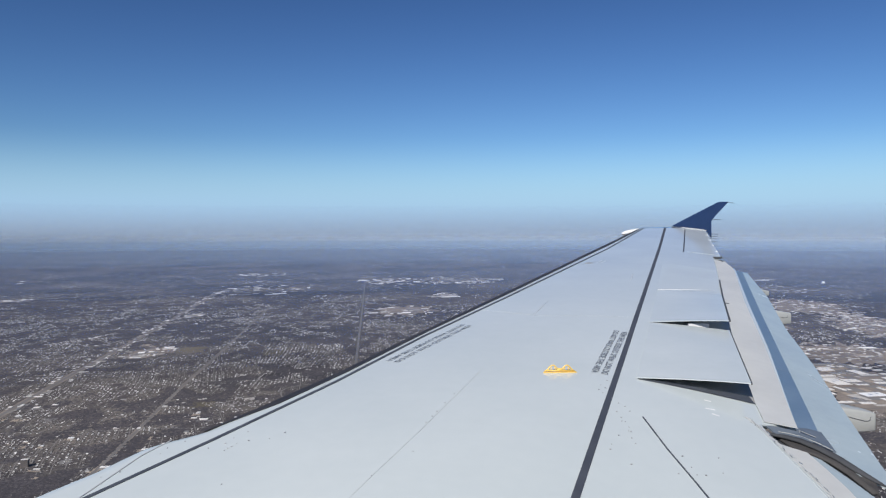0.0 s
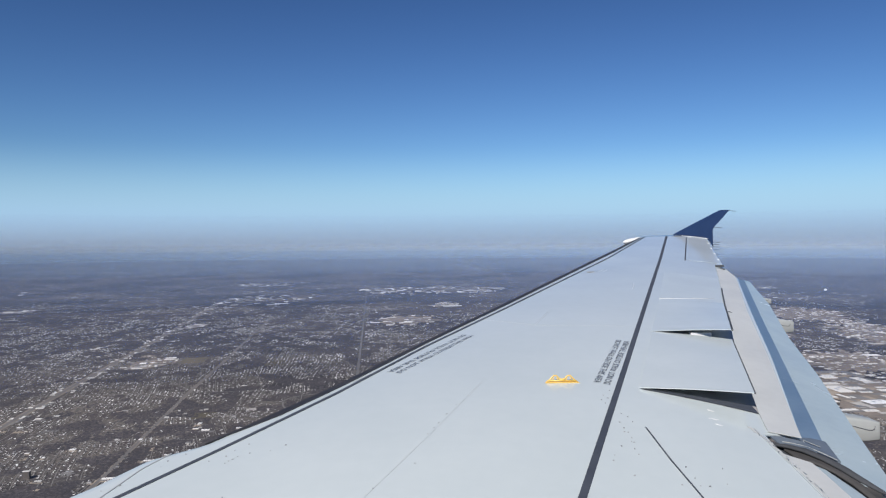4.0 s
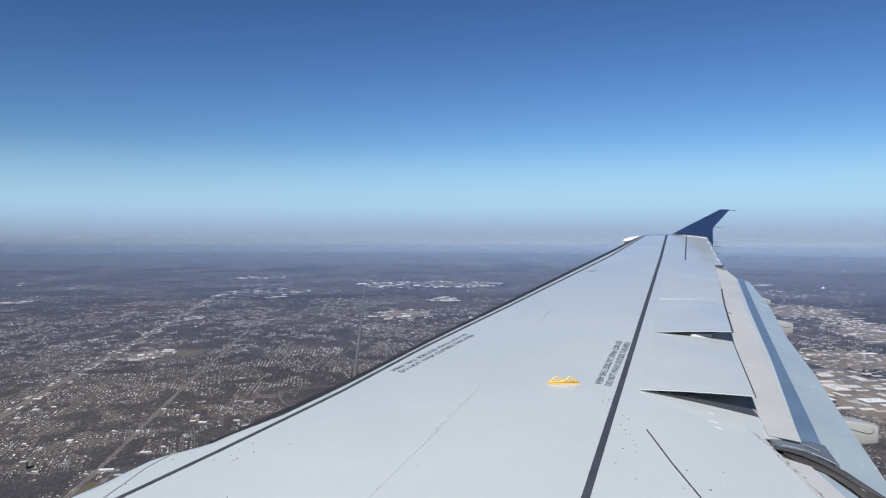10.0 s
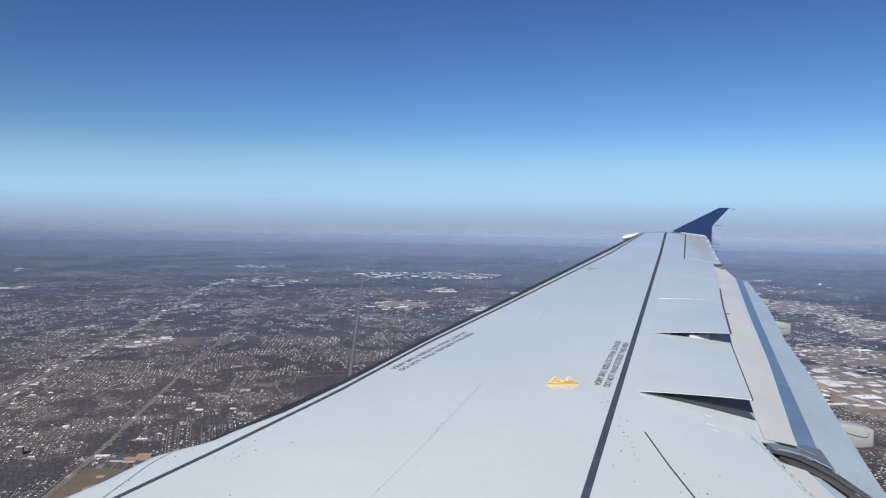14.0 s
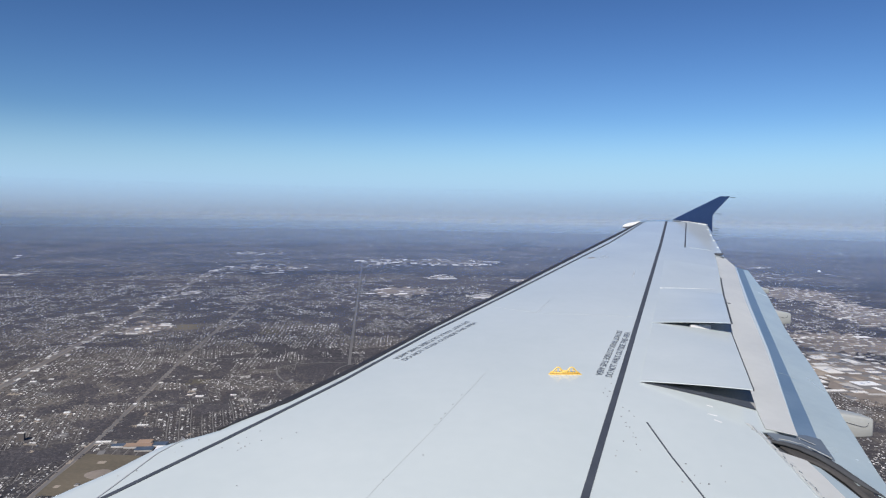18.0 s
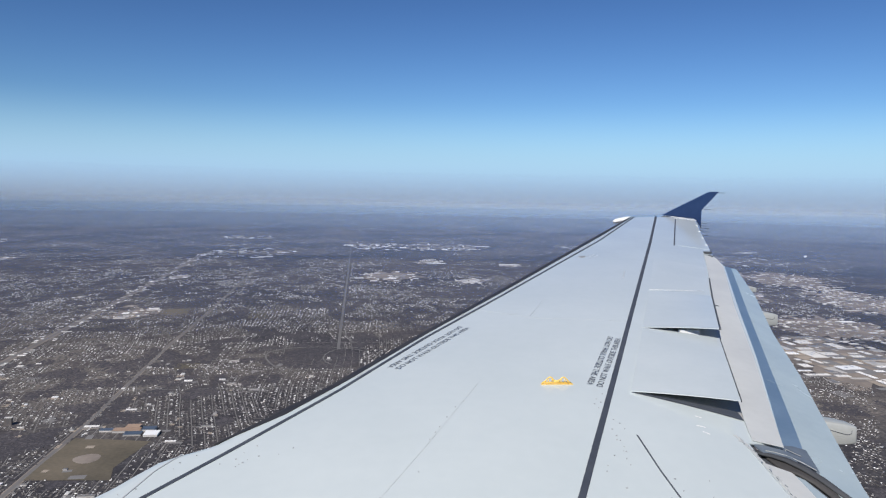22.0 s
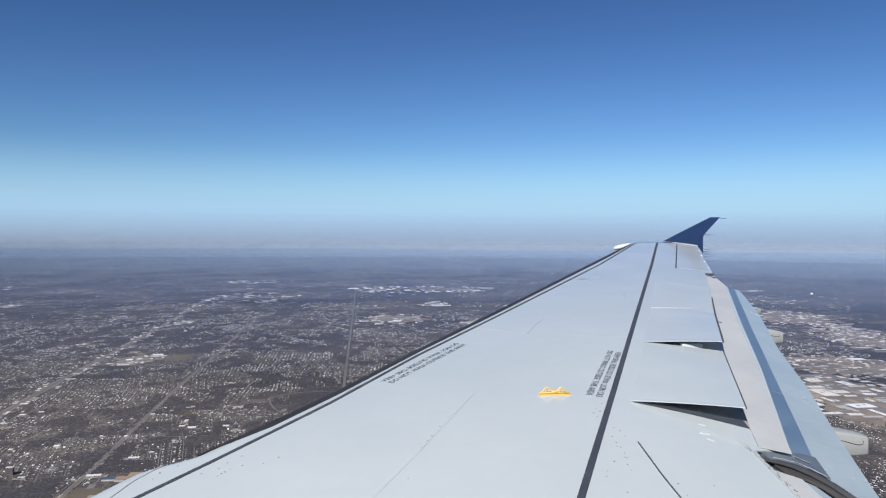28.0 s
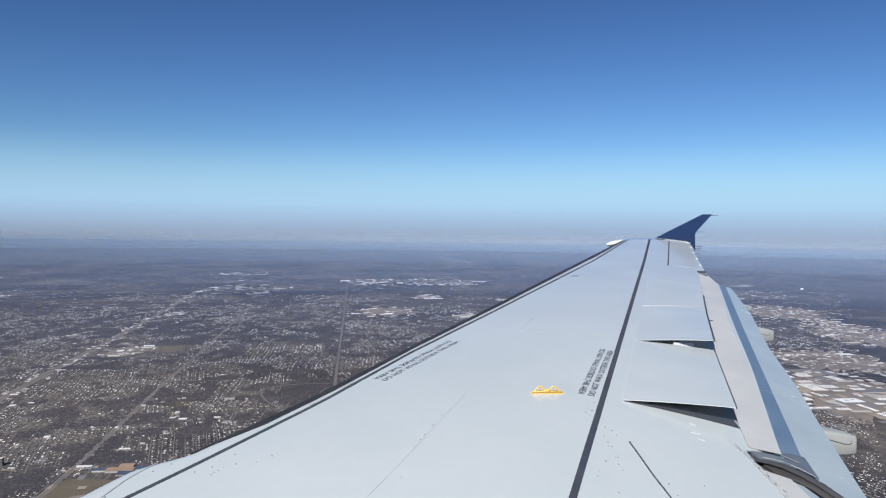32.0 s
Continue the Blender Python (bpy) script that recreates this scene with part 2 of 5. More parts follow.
def land_material():
    """Winter land: bare woods, dry lots and, finely sown, pale roofs too small to stand out."""
    m = bpy.data.materials.new("winter_land")
    m.use_nodes = True
    nodes, links = m.node_tree.nodes, m.node_tree.links
    b = nodes["Principled BSDF"]
    b.inputs["Roughness"].default_value = 0.95
    geo = nodes.new("ShaderNodeTexCoord")

    def noise_at(scale, detail=5.0, stretch=None):
        n = nodes.new("ShaderNodeTexNoise")
        n.inputs["Scale"].default_value, n.inputs["Detail"].default_value = scale, detail
        src = geo.outputs["Object"]
        if stretch:
            mp = nodes.new("ShaderNodeMapping")
            mp.inputs["Scale"].default_value = stretch
            mp.inputs["Rotation"].default_value = (0, 0, radians(-6))
            links.new(src, mp.inputs["Vector"])
            src = mp.outputs[0]
        links.new(src, n.inputs["Vector"])
        return n

    def ramp(src, stops):
        r = nodes.new("ShaderNodeValToRGB")
        e = r.color_ramp.elements
        e[0].position, e[0].color = stops[0][0], (*stops[0][1], 1)
        e[1].position, e[1].color = stops[-1][0], (*stops[-1][1], 1)
        for p, c in stops[1:-1]:
            k = e.new(p)
            k.color = (*c, 1)
        links.new(src, r.inputs[0])
        return r.outputs[0]

    def mix(fac, a, c):
        n = nodes.new("ShaderNodeMix")
        n.data_type = "RGBA"
        links.new(fac, n.inputs["Factor"])
        links.new(a, n.inputs["A"])
        links.new(c, n.inputs["B"])
        return n.outputs["Result"]

    wide = noise_at(0.008, 6)
    mid = noise_at(0.06, 8)
    tiny = noise_at(0.7, 6)
    # woods and lots cooled: some of the haze is in their colour
    woods = ramp(tiny.outputs["Fac"], [(0.3, (0.036, 0.033, 0.037)), (0.7, (0.10, 0.089, 0.090))])
    lots = ramp(tiny.outputs["Fac"], [(0.3, (0.057, 0.053, 0.053)), (0.5, (0.108, 0.098, 0.094)), (0.7, (0.20, 0.181, 0.168))])
    cover = ramp(mid.outputs["Fac"], [(0.45, (0, 0, 0)), (0.60, (1, 1, 1))])
    base = mix(cover, woods, lots)
    broad = ramp(wide.outputs["Fac"], [(0.42, (0.45, 0.46, 0.52)), (0.58, (1.3, 1.25, 1.15))])
    mul = nodes.new("ShaderNodeMix")
    mul.data_type, mul.blend_type = "RGBA", "MULTIPLY"
    mul.inputs["Factor"].default_value = 1.0
    links.new(base, mul.inputs["A"])
    links.new(broad, mul.inputs["B"])
    # pale specks of far roofs, in drifts
    vor = nodes.new("ShaderNodeTexVoronoi")
    vor.inputs["Scale"].default_value = 0.4
    links.new(geo.outputs["Object"], vor.inputs["Vector"])
    speck = ramp(vor.outputs["Distance"], [(0.12, (1, 1, 1)), (0.2, (0, 0, 0))])
    drift = ramp(noise_at(0.012, 4).outputs["Fac"], [(0.5, (0, 0, 0)), (0.7, (1, 1, 1))])
    both = nodes.new("ShaderNodeMath")
    both.operation = "MULTIPLY"
    links.new(speck, both.inputs[0])
    links.new(drift, both.inputs[1])
    pale = nodes.new("ShaderNodeRGB")
    pale.outputs[0].default_value = (0.55, 0.53, 0.50, 1)
    links.new(mix(both.outputs[0], mul.outputs["Result"], pale.outputs[0]), b.inputs["Base Color"])
    return m


LAND = land_material()


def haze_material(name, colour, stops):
    """Haze put into a tinted, mostly clear surface; stops: height and density."""
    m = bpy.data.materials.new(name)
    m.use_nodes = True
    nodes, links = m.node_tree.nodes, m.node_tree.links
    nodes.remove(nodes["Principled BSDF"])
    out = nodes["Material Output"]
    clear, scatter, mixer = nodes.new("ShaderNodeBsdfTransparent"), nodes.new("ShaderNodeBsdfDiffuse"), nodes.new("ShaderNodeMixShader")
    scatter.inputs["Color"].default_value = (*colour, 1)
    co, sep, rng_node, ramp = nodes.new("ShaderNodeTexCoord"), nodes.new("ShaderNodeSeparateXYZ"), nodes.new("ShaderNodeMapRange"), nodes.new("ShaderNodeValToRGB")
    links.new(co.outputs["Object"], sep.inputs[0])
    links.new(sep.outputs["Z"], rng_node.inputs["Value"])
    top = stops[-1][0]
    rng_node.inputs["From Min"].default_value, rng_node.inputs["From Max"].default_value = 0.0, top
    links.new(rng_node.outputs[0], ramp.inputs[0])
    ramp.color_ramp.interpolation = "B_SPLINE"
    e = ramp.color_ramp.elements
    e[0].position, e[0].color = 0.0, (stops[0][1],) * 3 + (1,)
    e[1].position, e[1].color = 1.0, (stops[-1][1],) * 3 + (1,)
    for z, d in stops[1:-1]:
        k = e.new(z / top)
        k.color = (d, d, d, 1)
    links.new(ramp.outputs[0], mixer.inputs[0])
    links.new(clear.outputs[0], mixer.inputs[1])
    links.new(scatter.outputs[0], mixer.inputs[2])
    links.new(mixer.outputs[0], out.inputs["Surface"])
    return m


# ---- mesh helpers ----
def mesh_data(name, verts, faces, mat, smooth=False):
    me = bpy.data.meshes.new(name)
    me.from_pydata([tuple(v) for v in verts], [], faces)
    me.materials.append(mat)
    if smooth:
        me.polygons.foreach_set("use_smooth", [True] * len(me.polygons))
    me.update()
    return me


def arrays_data(name, verts, faces, mat):
    """A mesh from numpy arrays; all faces with the same count of corners."""
    me = bpy.data.meshes.new(name)
    n, k = faces.shape
    me.vertices.add(len(verts))
    me.vertices.foreach_set("co", verts.astype(np.float32).ravel())
    me.loops.add(n * k)
    me.loops.foreach_set("vertex_index", faces.astype(np.int32).ravel())
    me.polygons.add(n)
    me.polygons.foreach_set("loop_start", np.arange(0, n * k, k, dtype=np.int32))
    me.materials.append(mat)
    me.update(calc_edges=True)
    return me


def part(name, me, parent, label=""):
    ob = new(name, me)
    ob.parent = parent
    if label:
        tagged(ob, label)
    return ob


def thing(name, label, category, m=None, group="", kind=""):
    ob = new(name)
    if m is not None:
        ob.matrix_world = m
    return tagged(ob, label, category, group, kind)


def bm_data(name, bm, mat, smooth=False):
    bmesh.ops.recalc_face_normals(bm, faces=bm.faces)
    me = bpy.data.meshes.new(name)
    bm.to_mesh(me)
    bm.free()
    me.materials.append(mat)
    if smooth:
        me.polygons.foreach_set("use_smooth", [True] * len(me.polygons))
    return me


def box_bm(bm, x0, x1, y0, y1, z0, z1):
    vs = [bm.verts.new((x, y, z)) for z in (z0, z1) for x, y in ((x0, y0), (x1, y0), (x1, y1), (x0, y1))]
    for f in ((3, 2, 1, 0), (4, 5, 6, 7), (0, 1, 5, 4), (1, 2, 6, 5), (2, 3, 7, 6), (3, 0, 4, 7)):
        bm.faces.new([vs[i] for i in f])
    return vs


# ---- the wing's upper surface ----
def lead(y):
    return -4.33 + 0.537 * y


def trail(y):
    return 1.56 + 0.285 * y


def foil(c):
    c = min(max(c, -0.1), 1.2)
    return -0.012 * max(0, (0.4 - c) / 0.4) ** 2 - 0.055 * (max(0, c - 0.4) / 0.6) ** 2


def surf(x, y):
    chord = trail(y) - lead(y)
    return -1.925 + 0.1257 * y + chord * foil((x - lead(y)) / chord)


def along(line, s):
    """The point at the fraction s of a polyline of (x, y)."""
    lens = [math.dist(a, b) for a, b in zip(line, line[1:])]
    d = s * sum(lens)
    for (a, b), l in zip(zip(line, line[1:]), lens):
        if d <= l or (a, b) == (line[-2], line[-1]):
            return [p + (q - p) * d / l for p, q in zip(a, b)]
        d -= l


def x_at(line, y):
    """x of a polyline of (x, y) at y, carried on straight past its ends."""
    pairs = list(zip(line, line[1:]))
    for a, b in pairs:
        if y <= b[1]:
            break
    return a[0] + (b[0] - a[0]) * (y - a[1]) / (b[1] - a[1])


def slab(name, front, back, mat, off=0.004, thick=0.004, rows=24, cols=4, lift=None, smooth=True):
    """A plate on the wing between two lines, following its surface; lift(u, s) raises it (u: front to back, s: along)."""
    verts, faces = [], []
    for i in range(rows + 1):
        s = i / rows
        f, b = along(front, s), along(back, s)
        for j in range(cols + 1):
            u = j / cols
            x, y = f[0] + (b[0] - f[0]) * u, f[1] + (b[1] - f[1]) * u
            z = surf(x, y) + off + (lift(u, s) if lift else 0)
            verts.append((x, y, z))
    n = len(verts)
    w = cols + 1
    verts += [(x, y, z - thick) for x, y, z in verts]
    for i in range(rows):
        for j in range(cols):
            a = i * w + j
            faces.append((a, a + 1, a + w + 1, a + w))
            faces.append((n + a, n + a + w, n + a + w + 1, n + a + 1))
    rim = [i for i in range(w)] + [i * w + cols for i in range(1, rows + 1)] + [rows * w + j for j in range(cols - 1, -1, -1)] + [i * w for i in range(rows - 1, 0, -1)]
    for a, b in zip(rim, rim[1:] + rim[:1]):
        k = len(verts)
        verts += [verts[b], verts[a], verts[n + a], verts[n + b]]
        faces.append((k, k + 1, k + 2, k + 3))
    me = mesh_data(name, verts, faces, mat)
    if smooth:
        flags = [k < 2 * rows * cols for k in range(len(faces))]
        me.polygons.foreach_set("use_smooth", flags)
    return me


def stripe(name, line, width, mat, off=0.004, rows=30, thick=0.004):
    half = width / 2
    front, back = [], []
    for i, p in enumerate(line):
        a, b = line[max(0, i - 1)], line[min(len(line) - 1, i + 1)]
        d = Vector((b[0] - a[0], b[1] - a[1])).normalized()
        front.append((p[0] - d.y * half, p[1] + d.x * half))
        back.append((p[0] + d.y * half, p[1] - d.x * half))
    return slab(name, front, back, mat, off, thick, rows, 1)


# ---- the wing ----
wing = thing("airplane_wing", "light grey airliner wing with raised spoilers and navy wingtip fence", "airplane wing", AIRFRAME)

# rear limit of the fixed structure: inboard shroud, flap shroud, aileron
REAR = [(2.285, 0.3), (2.284, 4.313), (2.278, 4.885), (2.29, 5.17), (2.57, 5.19), (3.236, 7.110), (3.868, 9.085), (4.641, 11.411), (4.70, 12.0), (4.769, 12.293), (4.867, 12.674), (5.314, 14.279), (5.86, 16.2)]
# leading edge, fuller inboard of the slats
NOSE = [(-4.2, 0.3), (-2.55, 3.45), (-2.178, 4.065), (-2.039, 4.275), (-1.971, 4.426), (-1.882, 4.606), (-1.808, 4.676), (-1.708, 4.737), (-1.63, 4.79), (-1.568, 4.85), (-1.269, 5.338), (-0.865, 6.020), (-0.195, 7.343), (0.838, 9.268), (3.150, 13.668), (4.30, 15.86), (4.40, 16.12)]


def wing_section(y):
    """One closed rib outline: upper side from the rear forward, round nose, lower side."""
    xn, xr = x_at(NOSE, y), x_at(REAR, y)
    chord = trail(y) - lead(y)
    pts, cuts = [], 26
    h = 0.016 * chord
    x0 = xn + 0.5 * h
    for i in range(cuts + 1):
        u = 1 - i / cuts
        x = x0 + (xr - x0) * u ** 1.3 if i != 1 else xr - 0.006
        pts.append((x, y, surf(x, y)))
    zt = surf(x0, y)
    for k in range(1, 10):
        a = math.pi / 2 + math.pi * k / 9
        pts.append((x0 + (x0 - xn) * math.cos(a), y, zt - h + h * math.sin(a)))
    for i in range(1, 13):
        u = i / 12
        x = x0 + (xr - x0) * u
        low = zt - 2 * h - 0.10 * chord * math.sin(math.pi * u ** 0.7)
        pts.append((x, y, min(surf(x, y) - 0.035, low * (1 - u) + (surf(x, y) - 0.035) * u)))
    return pts


ys = [-1.2, -0.7, -0.2] + [0.3 + i * 0.35 for i in range(11)] + [4.0 + i * 0.05 for i in range(32)] + [5.7 + i * 0.3 for i in range(36)]
ys = [y for y in ys if y < 16.1] + [16.12]
rings = [wing_section(y) for y in ys]
n_ring = len(rings[0])
verts = [p for r in rings for p in r]
faces = [(i * n_ring + k, i * n_ring + (k + 1) % n_ring, (i + 1) * n_ring + (k + 1) % n_ring, (i + 1) * n_ring + k) for i in range(len(ys) - 1) for k in range(n_ring)]
faces += [tuple(range(n_ring))[::-1], tuple((len(ys) - 1) * n_ring + k for k in range(n_ring))]
skin_mesh = mesh_data("wing_skin", verts, faces, PAINT, True)
part("wing_skin", skin_mesh, wing)

SLAT_SEAM = [(-2.9, 2.24), (-1.845, 4.025), (-1.423, 4.737), (-0.832, 5.789), (-0.151, 7.173), (0.806, 8.907), (2.982, 12.937), (4.446, 15.954)]
edge_out = [(x + 0.004, y) for x, y in NOSE[9:16]]
edge_in = [(x + 0.52 * (x_at(SLAT_SEAM, y) - x), y) for x, y in edge_out]
edge_in[0] = (edge_out[0][0] + 0.01, edge_out[0][1])
# strip along the nose carries the painted reflection of the land
part("slat_edge", slab("slat_edge", edge_out, edge_in, EDGE_REFLECTION, 0.004, 0.03, 60, 2), wing, "leading edge strip painted dark for the land's reflection")
part("slat_gap", stripe("slat_gap", SLAT_SEAM, 0.034, SEALANT, rows=60), wing, "dark gap line behind the slats")
SPAR = [(0.44, 3.0), (0.791, 4.005), (1.084, 4.847), (1.729, 6.692), (3.869, 12.836), (4.933, 15.964)]
part("spar_seal", stripe("spar_seal", SPAR, 0.046, SEALANT, rows=60), wing, "dark sealant strip along the rear spar")
part("root_seam", stripe("root_seam", [(-2.05, 3.4), (-1.919, 4.035), (-1.833, 4.486), (-1.735, 4.717)], 0.008, SEAM), wing)
part("panel_seam", stripe("panel_seam", [(-0.65, 3.3), (-0.373, 4.056), (-0.098, 4.758), (0.283, 5.790), (0.34, 5.95)], 0.0022, FAINT, 0.0014, 30, 0.001), wing)
part("panel_seam", stripe("panel_seam", [(0.490, 8.265), (1.081, 7.875), (2.115, 7.835)], 0.004, FAINT, 0.0014, 30, 0.001), wing)
part("panel_seam", stripe("panel_seam", [(1.024, 7.905), (1.280, 8.597)], 0.005, FAINT, 0.0014, 30, 0.001), wing)
part("access_seam", stripe("access_seam", [(1.432, 5.057), (1.451, 4.566), (1.489, 4.115), (1.52, 3.7)], 0.010, SEALANT), wing)
part("aileron_hinge_line", stripe("aileron_hinge_line", [(4.222, 12.606), (5.301, 15.763)], 0.022, SEALANT), wing)
part("shroud_edge", stripe("shroud_edge", [(2.26, 3.4), (2.255, 4.60), (2.25, 4.9), (2.255, 5.22)], 0.006, FAINT), wing, "worn edge of the inboard shroud")
part("filler_cap", slab("filler_cap", [(2.28, 11.41), (2.34, 11.44), (2.40, 11.42)], [(2.27, 11.36), (2.33, 11.32), (2.39, 11.37)], PLUG, 0.005, 0.004, 6, 2), wing, "dark oval access cap")

for x0, y0, x1, y1 in ((2.46, 11.40, 2.58, 11.60), (2.53, 11.38, 2.63, 11.55), (2.60, 9.9, 2.74, 10.35)):
    part("scuff_glint", stripe("scuff_glint", [(x0, y0), ((x0 + x1) / 2 + 0.01, (y0 + y1) / 2), (x1, y1)], 0.012, FAINT, 0.0016, 6, 0.001), wing, "faint grey scuff on the paint")

# worn patches on the strip ahead of the slat gap
chips = random.Random(9)
for k in range(14):
    y = 5.4 + 9.6 * (k + chips.random()) / 14
    a, b = x_at(NOSE, y), x_at(SLAT_SEAM, y)
    x = a + (b - a) * chips.uniform(0.60, 0.82)
    l = chips.uniform(0.06, 0.22)
    part("scuff_glint", stripe("scuff_glint", [(x, y), (x + 0.53 * l / 2, y + l / 2), (x + 0.53 * l, y + l)], chips.uniform(0.008, 0.022), (FAINT, SEAM)[k % 2], 0.0016, 4, 0.001), wing, "faint grey scuff on the slat")

# spoilers, hinged along the front edge
HINGE = [(1.15, 4.50), (1.599, 5.829), (2.210, 7.614), (2.779, 9.258), (3.46, 11.30), (3.75, 12.2)]
AFT = [(2.22, 4.25), (2.392, 5.517), (2.936, 7.332), (3.548, 9.14), (4.21, 11.10), (4.50, 11.9)]
for i, (rise_in, rise_out, gap) in enumerate(((0.135, 0.055, 0.008), (0.150, 0.030, 0.008), (0.010, 0.008, 0.004)), 1):
    f0, f1, a0, a1 = HINGE[i], HINGE[i + 1], AFT[i], AFT[i + 1]
    front, back = [(f0[0], f0[1] + gap), (f1[0], f1[1] - gap)], [(a0[0], a0[1] + gap), (a1[0], a1[1] - gap)]
    if i < 3:
        # plates on the skin stand in for hollow bays; the second is brightened
        part("spoiler_bay", slab("spoiler_bay", [(x + 0.02, y) for x, y in front], [(x + 0.025, y) for x, y in back], (BAY, BAY_BRIGHT)[i - 1], 0.007, 0.003, 16, 4), wing, ("grey plate in place of the bay under the raised spoiler", "plate brightened against the shade under the raised spoiler")[i - 1])
    flush = 0.0 if i < 3 else -0.019
    part("spoiler", slab("spoiler", front, back, SPOILER, 0.022 + flush, 0.006, 16, 6, lambda u, s: -0.008 * (1 - u) * (i < 3) + (rise_in + (rise_out - rise_in) * s) * u * (i < 3)), wing)
    if i < 3:
        # dark strip over the sunlit bay floor, painting a deep hollow's shade
        side = [(f0[0] + 0.01, f0[1] + gap - 0.006), (a0[0] + 0.022, a0[1] + gap - 0.012)]
        part("bay_edge_shade", slab("bay_edge_shade", side, [side[0], (side[1][0] + 0.01, side[1][1] + 0.16 * rise_in / 0.14)], SEALANT, 0.0085, 0.002, 10, 1), wing, "dark strip painting the shade at the bay's inner edge")
        part("spoiler_seal", slab("spoiler_seal", [(x - 0.004, y) for x, y in back], [(x + (0.006 if i == 1 else 0.017), y) for x, y in back], RUBBER, 0.024, 0.014, 10, 1, lambda u, s: rise_in + (rise_out - rise_in) * s), wing, "dark seal along the spoiler's rear edge")
part("spoiler_gap", stripe("spoiler_gap", [(3.565, 9.13), (3.70, 9.52), (3.845, 9.95), (3.98, 10.33)], 0.018, SEALANT, 0.0125, 6), wing, "dark gap behind the outer spoiler")
part("drain_slot", slab("drain_slot", [(3.49, 8.885), (3.535, 8.885)], [(3.488, 8.85), (3.535, 8.845)], SEALANT, 0.0115, 0.003, 4, 1), wing, "small dark slot in the shroud")
part("actuator", bm_data("actuator", (lambda b: (box_bm(b, 2.58, 2.79, 7.50, 7.56, surf(2.7, 7.5) + 0.010, surf(2.7, 7.5) + 0.068), b)[1])(bmesh.new()), WHITE), wing, "white spoiler actuator")


# weathered shroud strip behind the spoilers
part("flap_shroud", slab("flap_shroud", [(2.332, 5.175), (2.417, 5.52), (2.955, 7.33), (3.568, 9.12), (4.32, 11.35), (4.53, 12.0)], [(2.552, 5.135), (2.66, 5.48), (3.20, 7.110), (3.818, 9.085), (4.615, 11.411), (4.70, 12.0)], SHROUD, 0.009, 0.004, 40, 4), wing, "warm grey weathered shroud panel")

# the outboard flap: nose strip with shade painted in blue-grey, and pale trailing panel
NOSE_L = [(2.58, 5.15), (2.63, 5.325), (3.285, 7.290), (3.92, 9.315), (4.735, 11.701)]
NOSE_R = [(2.72, 4.66), (2.695, 5.034), (2.923, 5.725), (3.302, 6.908), (3.945, 8.903), (4.848, 11.650)]
TAIL = [(2.954, 4.60), (3.034, 4.942), (3.193, 5.493), (3.406, 6.215), (3.671, 7.077), (4.026, 8.431), (4.590, 10.185), (4.997, 11.810)]
flap = part("outboard_flap", slab("outboard_flap", NOSE_R, TAIL, FLAP, -0.06, 0.02, 40, 4, lambda u, s: -0.03 * u), wing, "pale blue-grey trailing flap panel")
part("flap_nose", slab("flap_nose", [(x - 0.05, y) for x, y in NOSE_L], NOSE_R[1:], NOSE_SHADE, -0.05, 0.03, 40, 3, lambda u, s: -0.01 * u), flap, "flap nose strip with reflection and shade painted blue-grey")
part("flap_joint", stripe("flap_joint", [(3.12, 6.68), (3.25, 6.58)], 0.003, FLAP, -0.0478, 4, 0.001), flap)

# the inboard flap and the rubber seal between the two
NOSE_IN = [(2.44, 0.5), (2.47, 3.8), (2.509, 4.472), (2.486, 4.864)]
MID_IN = [(2.64, 0.5), (2.66, 3.8), (2.66, 4.45), (2.56, 4.83)]
inner = part("inboard_flap", slab("inboard_flap", [(2.20, 0.5), (2.22, 4.4), (2.24, 5.0)], NOSE_IN, SHROUD, -0.045, 0.03, 20, 4), wing, "warm grey inboard flap panel")
part("flap_nose", slab("flap_nose", NOSE_IN, MID_IN, FLAP, -0.055, 0.03, 20, 3, lambda u, s: -0.01 * u), inner, "pale blue-grey flap nose strip")


def tube(name, pts, r, mat, sides=8, flat=1.0):
    """A round rod along a list of points."""
    verts, faces = [], []
    for i, p in enumerate(pts):
        p = Vector(p)
        d = (Vector(pts[min(len(pts) - 1, i + 1)]) - Vector(pts[max(0, i - 1)])).normalized()
        a = d.cross(Vector((0, 0, 1)) if abs(d.z) < 0.9 else Vector((1, 0, 0))).normalized()
        b = d.cross(a)
        rr = r[i] if isinstance(r, (list, tuple)) else r
        for k in range(sides):
            w = 2 * math.pi * k / sides
            o = (a * math.cos(w) + b * math.sin(w)) * rr
            verts.append(p + Vector((o.x, o.y, o.z * flat)))
    for i in range(len(pts) - 1):
        for k in range(sides):
            faces.append((i * sides + k, i * sides + (k + 1) % sides, (i + 1) * sides + (k + 1) % sides, (i + 1) * sides + k))
    faces += [tuple(range(sides))[::-1], tuple((len(pts) - 1) * sides + k for k in range(sides))]
    return mesh_data(name, verts, faces, mat, True)


def on(x, y, dz=0.0):
    return (x, y, surf(x, y) + dz)


# white boundary line, its ends placed to fit the camera's view
part("spoiler_edge", tube("spoiler_edge", [(*p, surf(*p) + z) for p, z in ((HINGE[3], 0.016), ((3.19, 9.32), 0.03), ((3.55, 9.40), 0.04))], 0.003, WHITE, 6), wing, "thin white line along the outer spoiler boundary")
# the flap gap's shade is put into this near-black plate
part("flap_end_plate", slab("flap_end_plate", [(2.27, 5.22), (2.58, 5.21), (2.72, 5.12), (2.74, 4.95), (2.80, 4.62)], [(2.29, 4.96), (2.42, 4.93), (2.52, 4.88), (2.60, 4.72), (2.64, 4.40)], HOLLOW, -0.085, 0.03, 24, 3), wing, "dark plate painting the shaded gap between the two flaps")
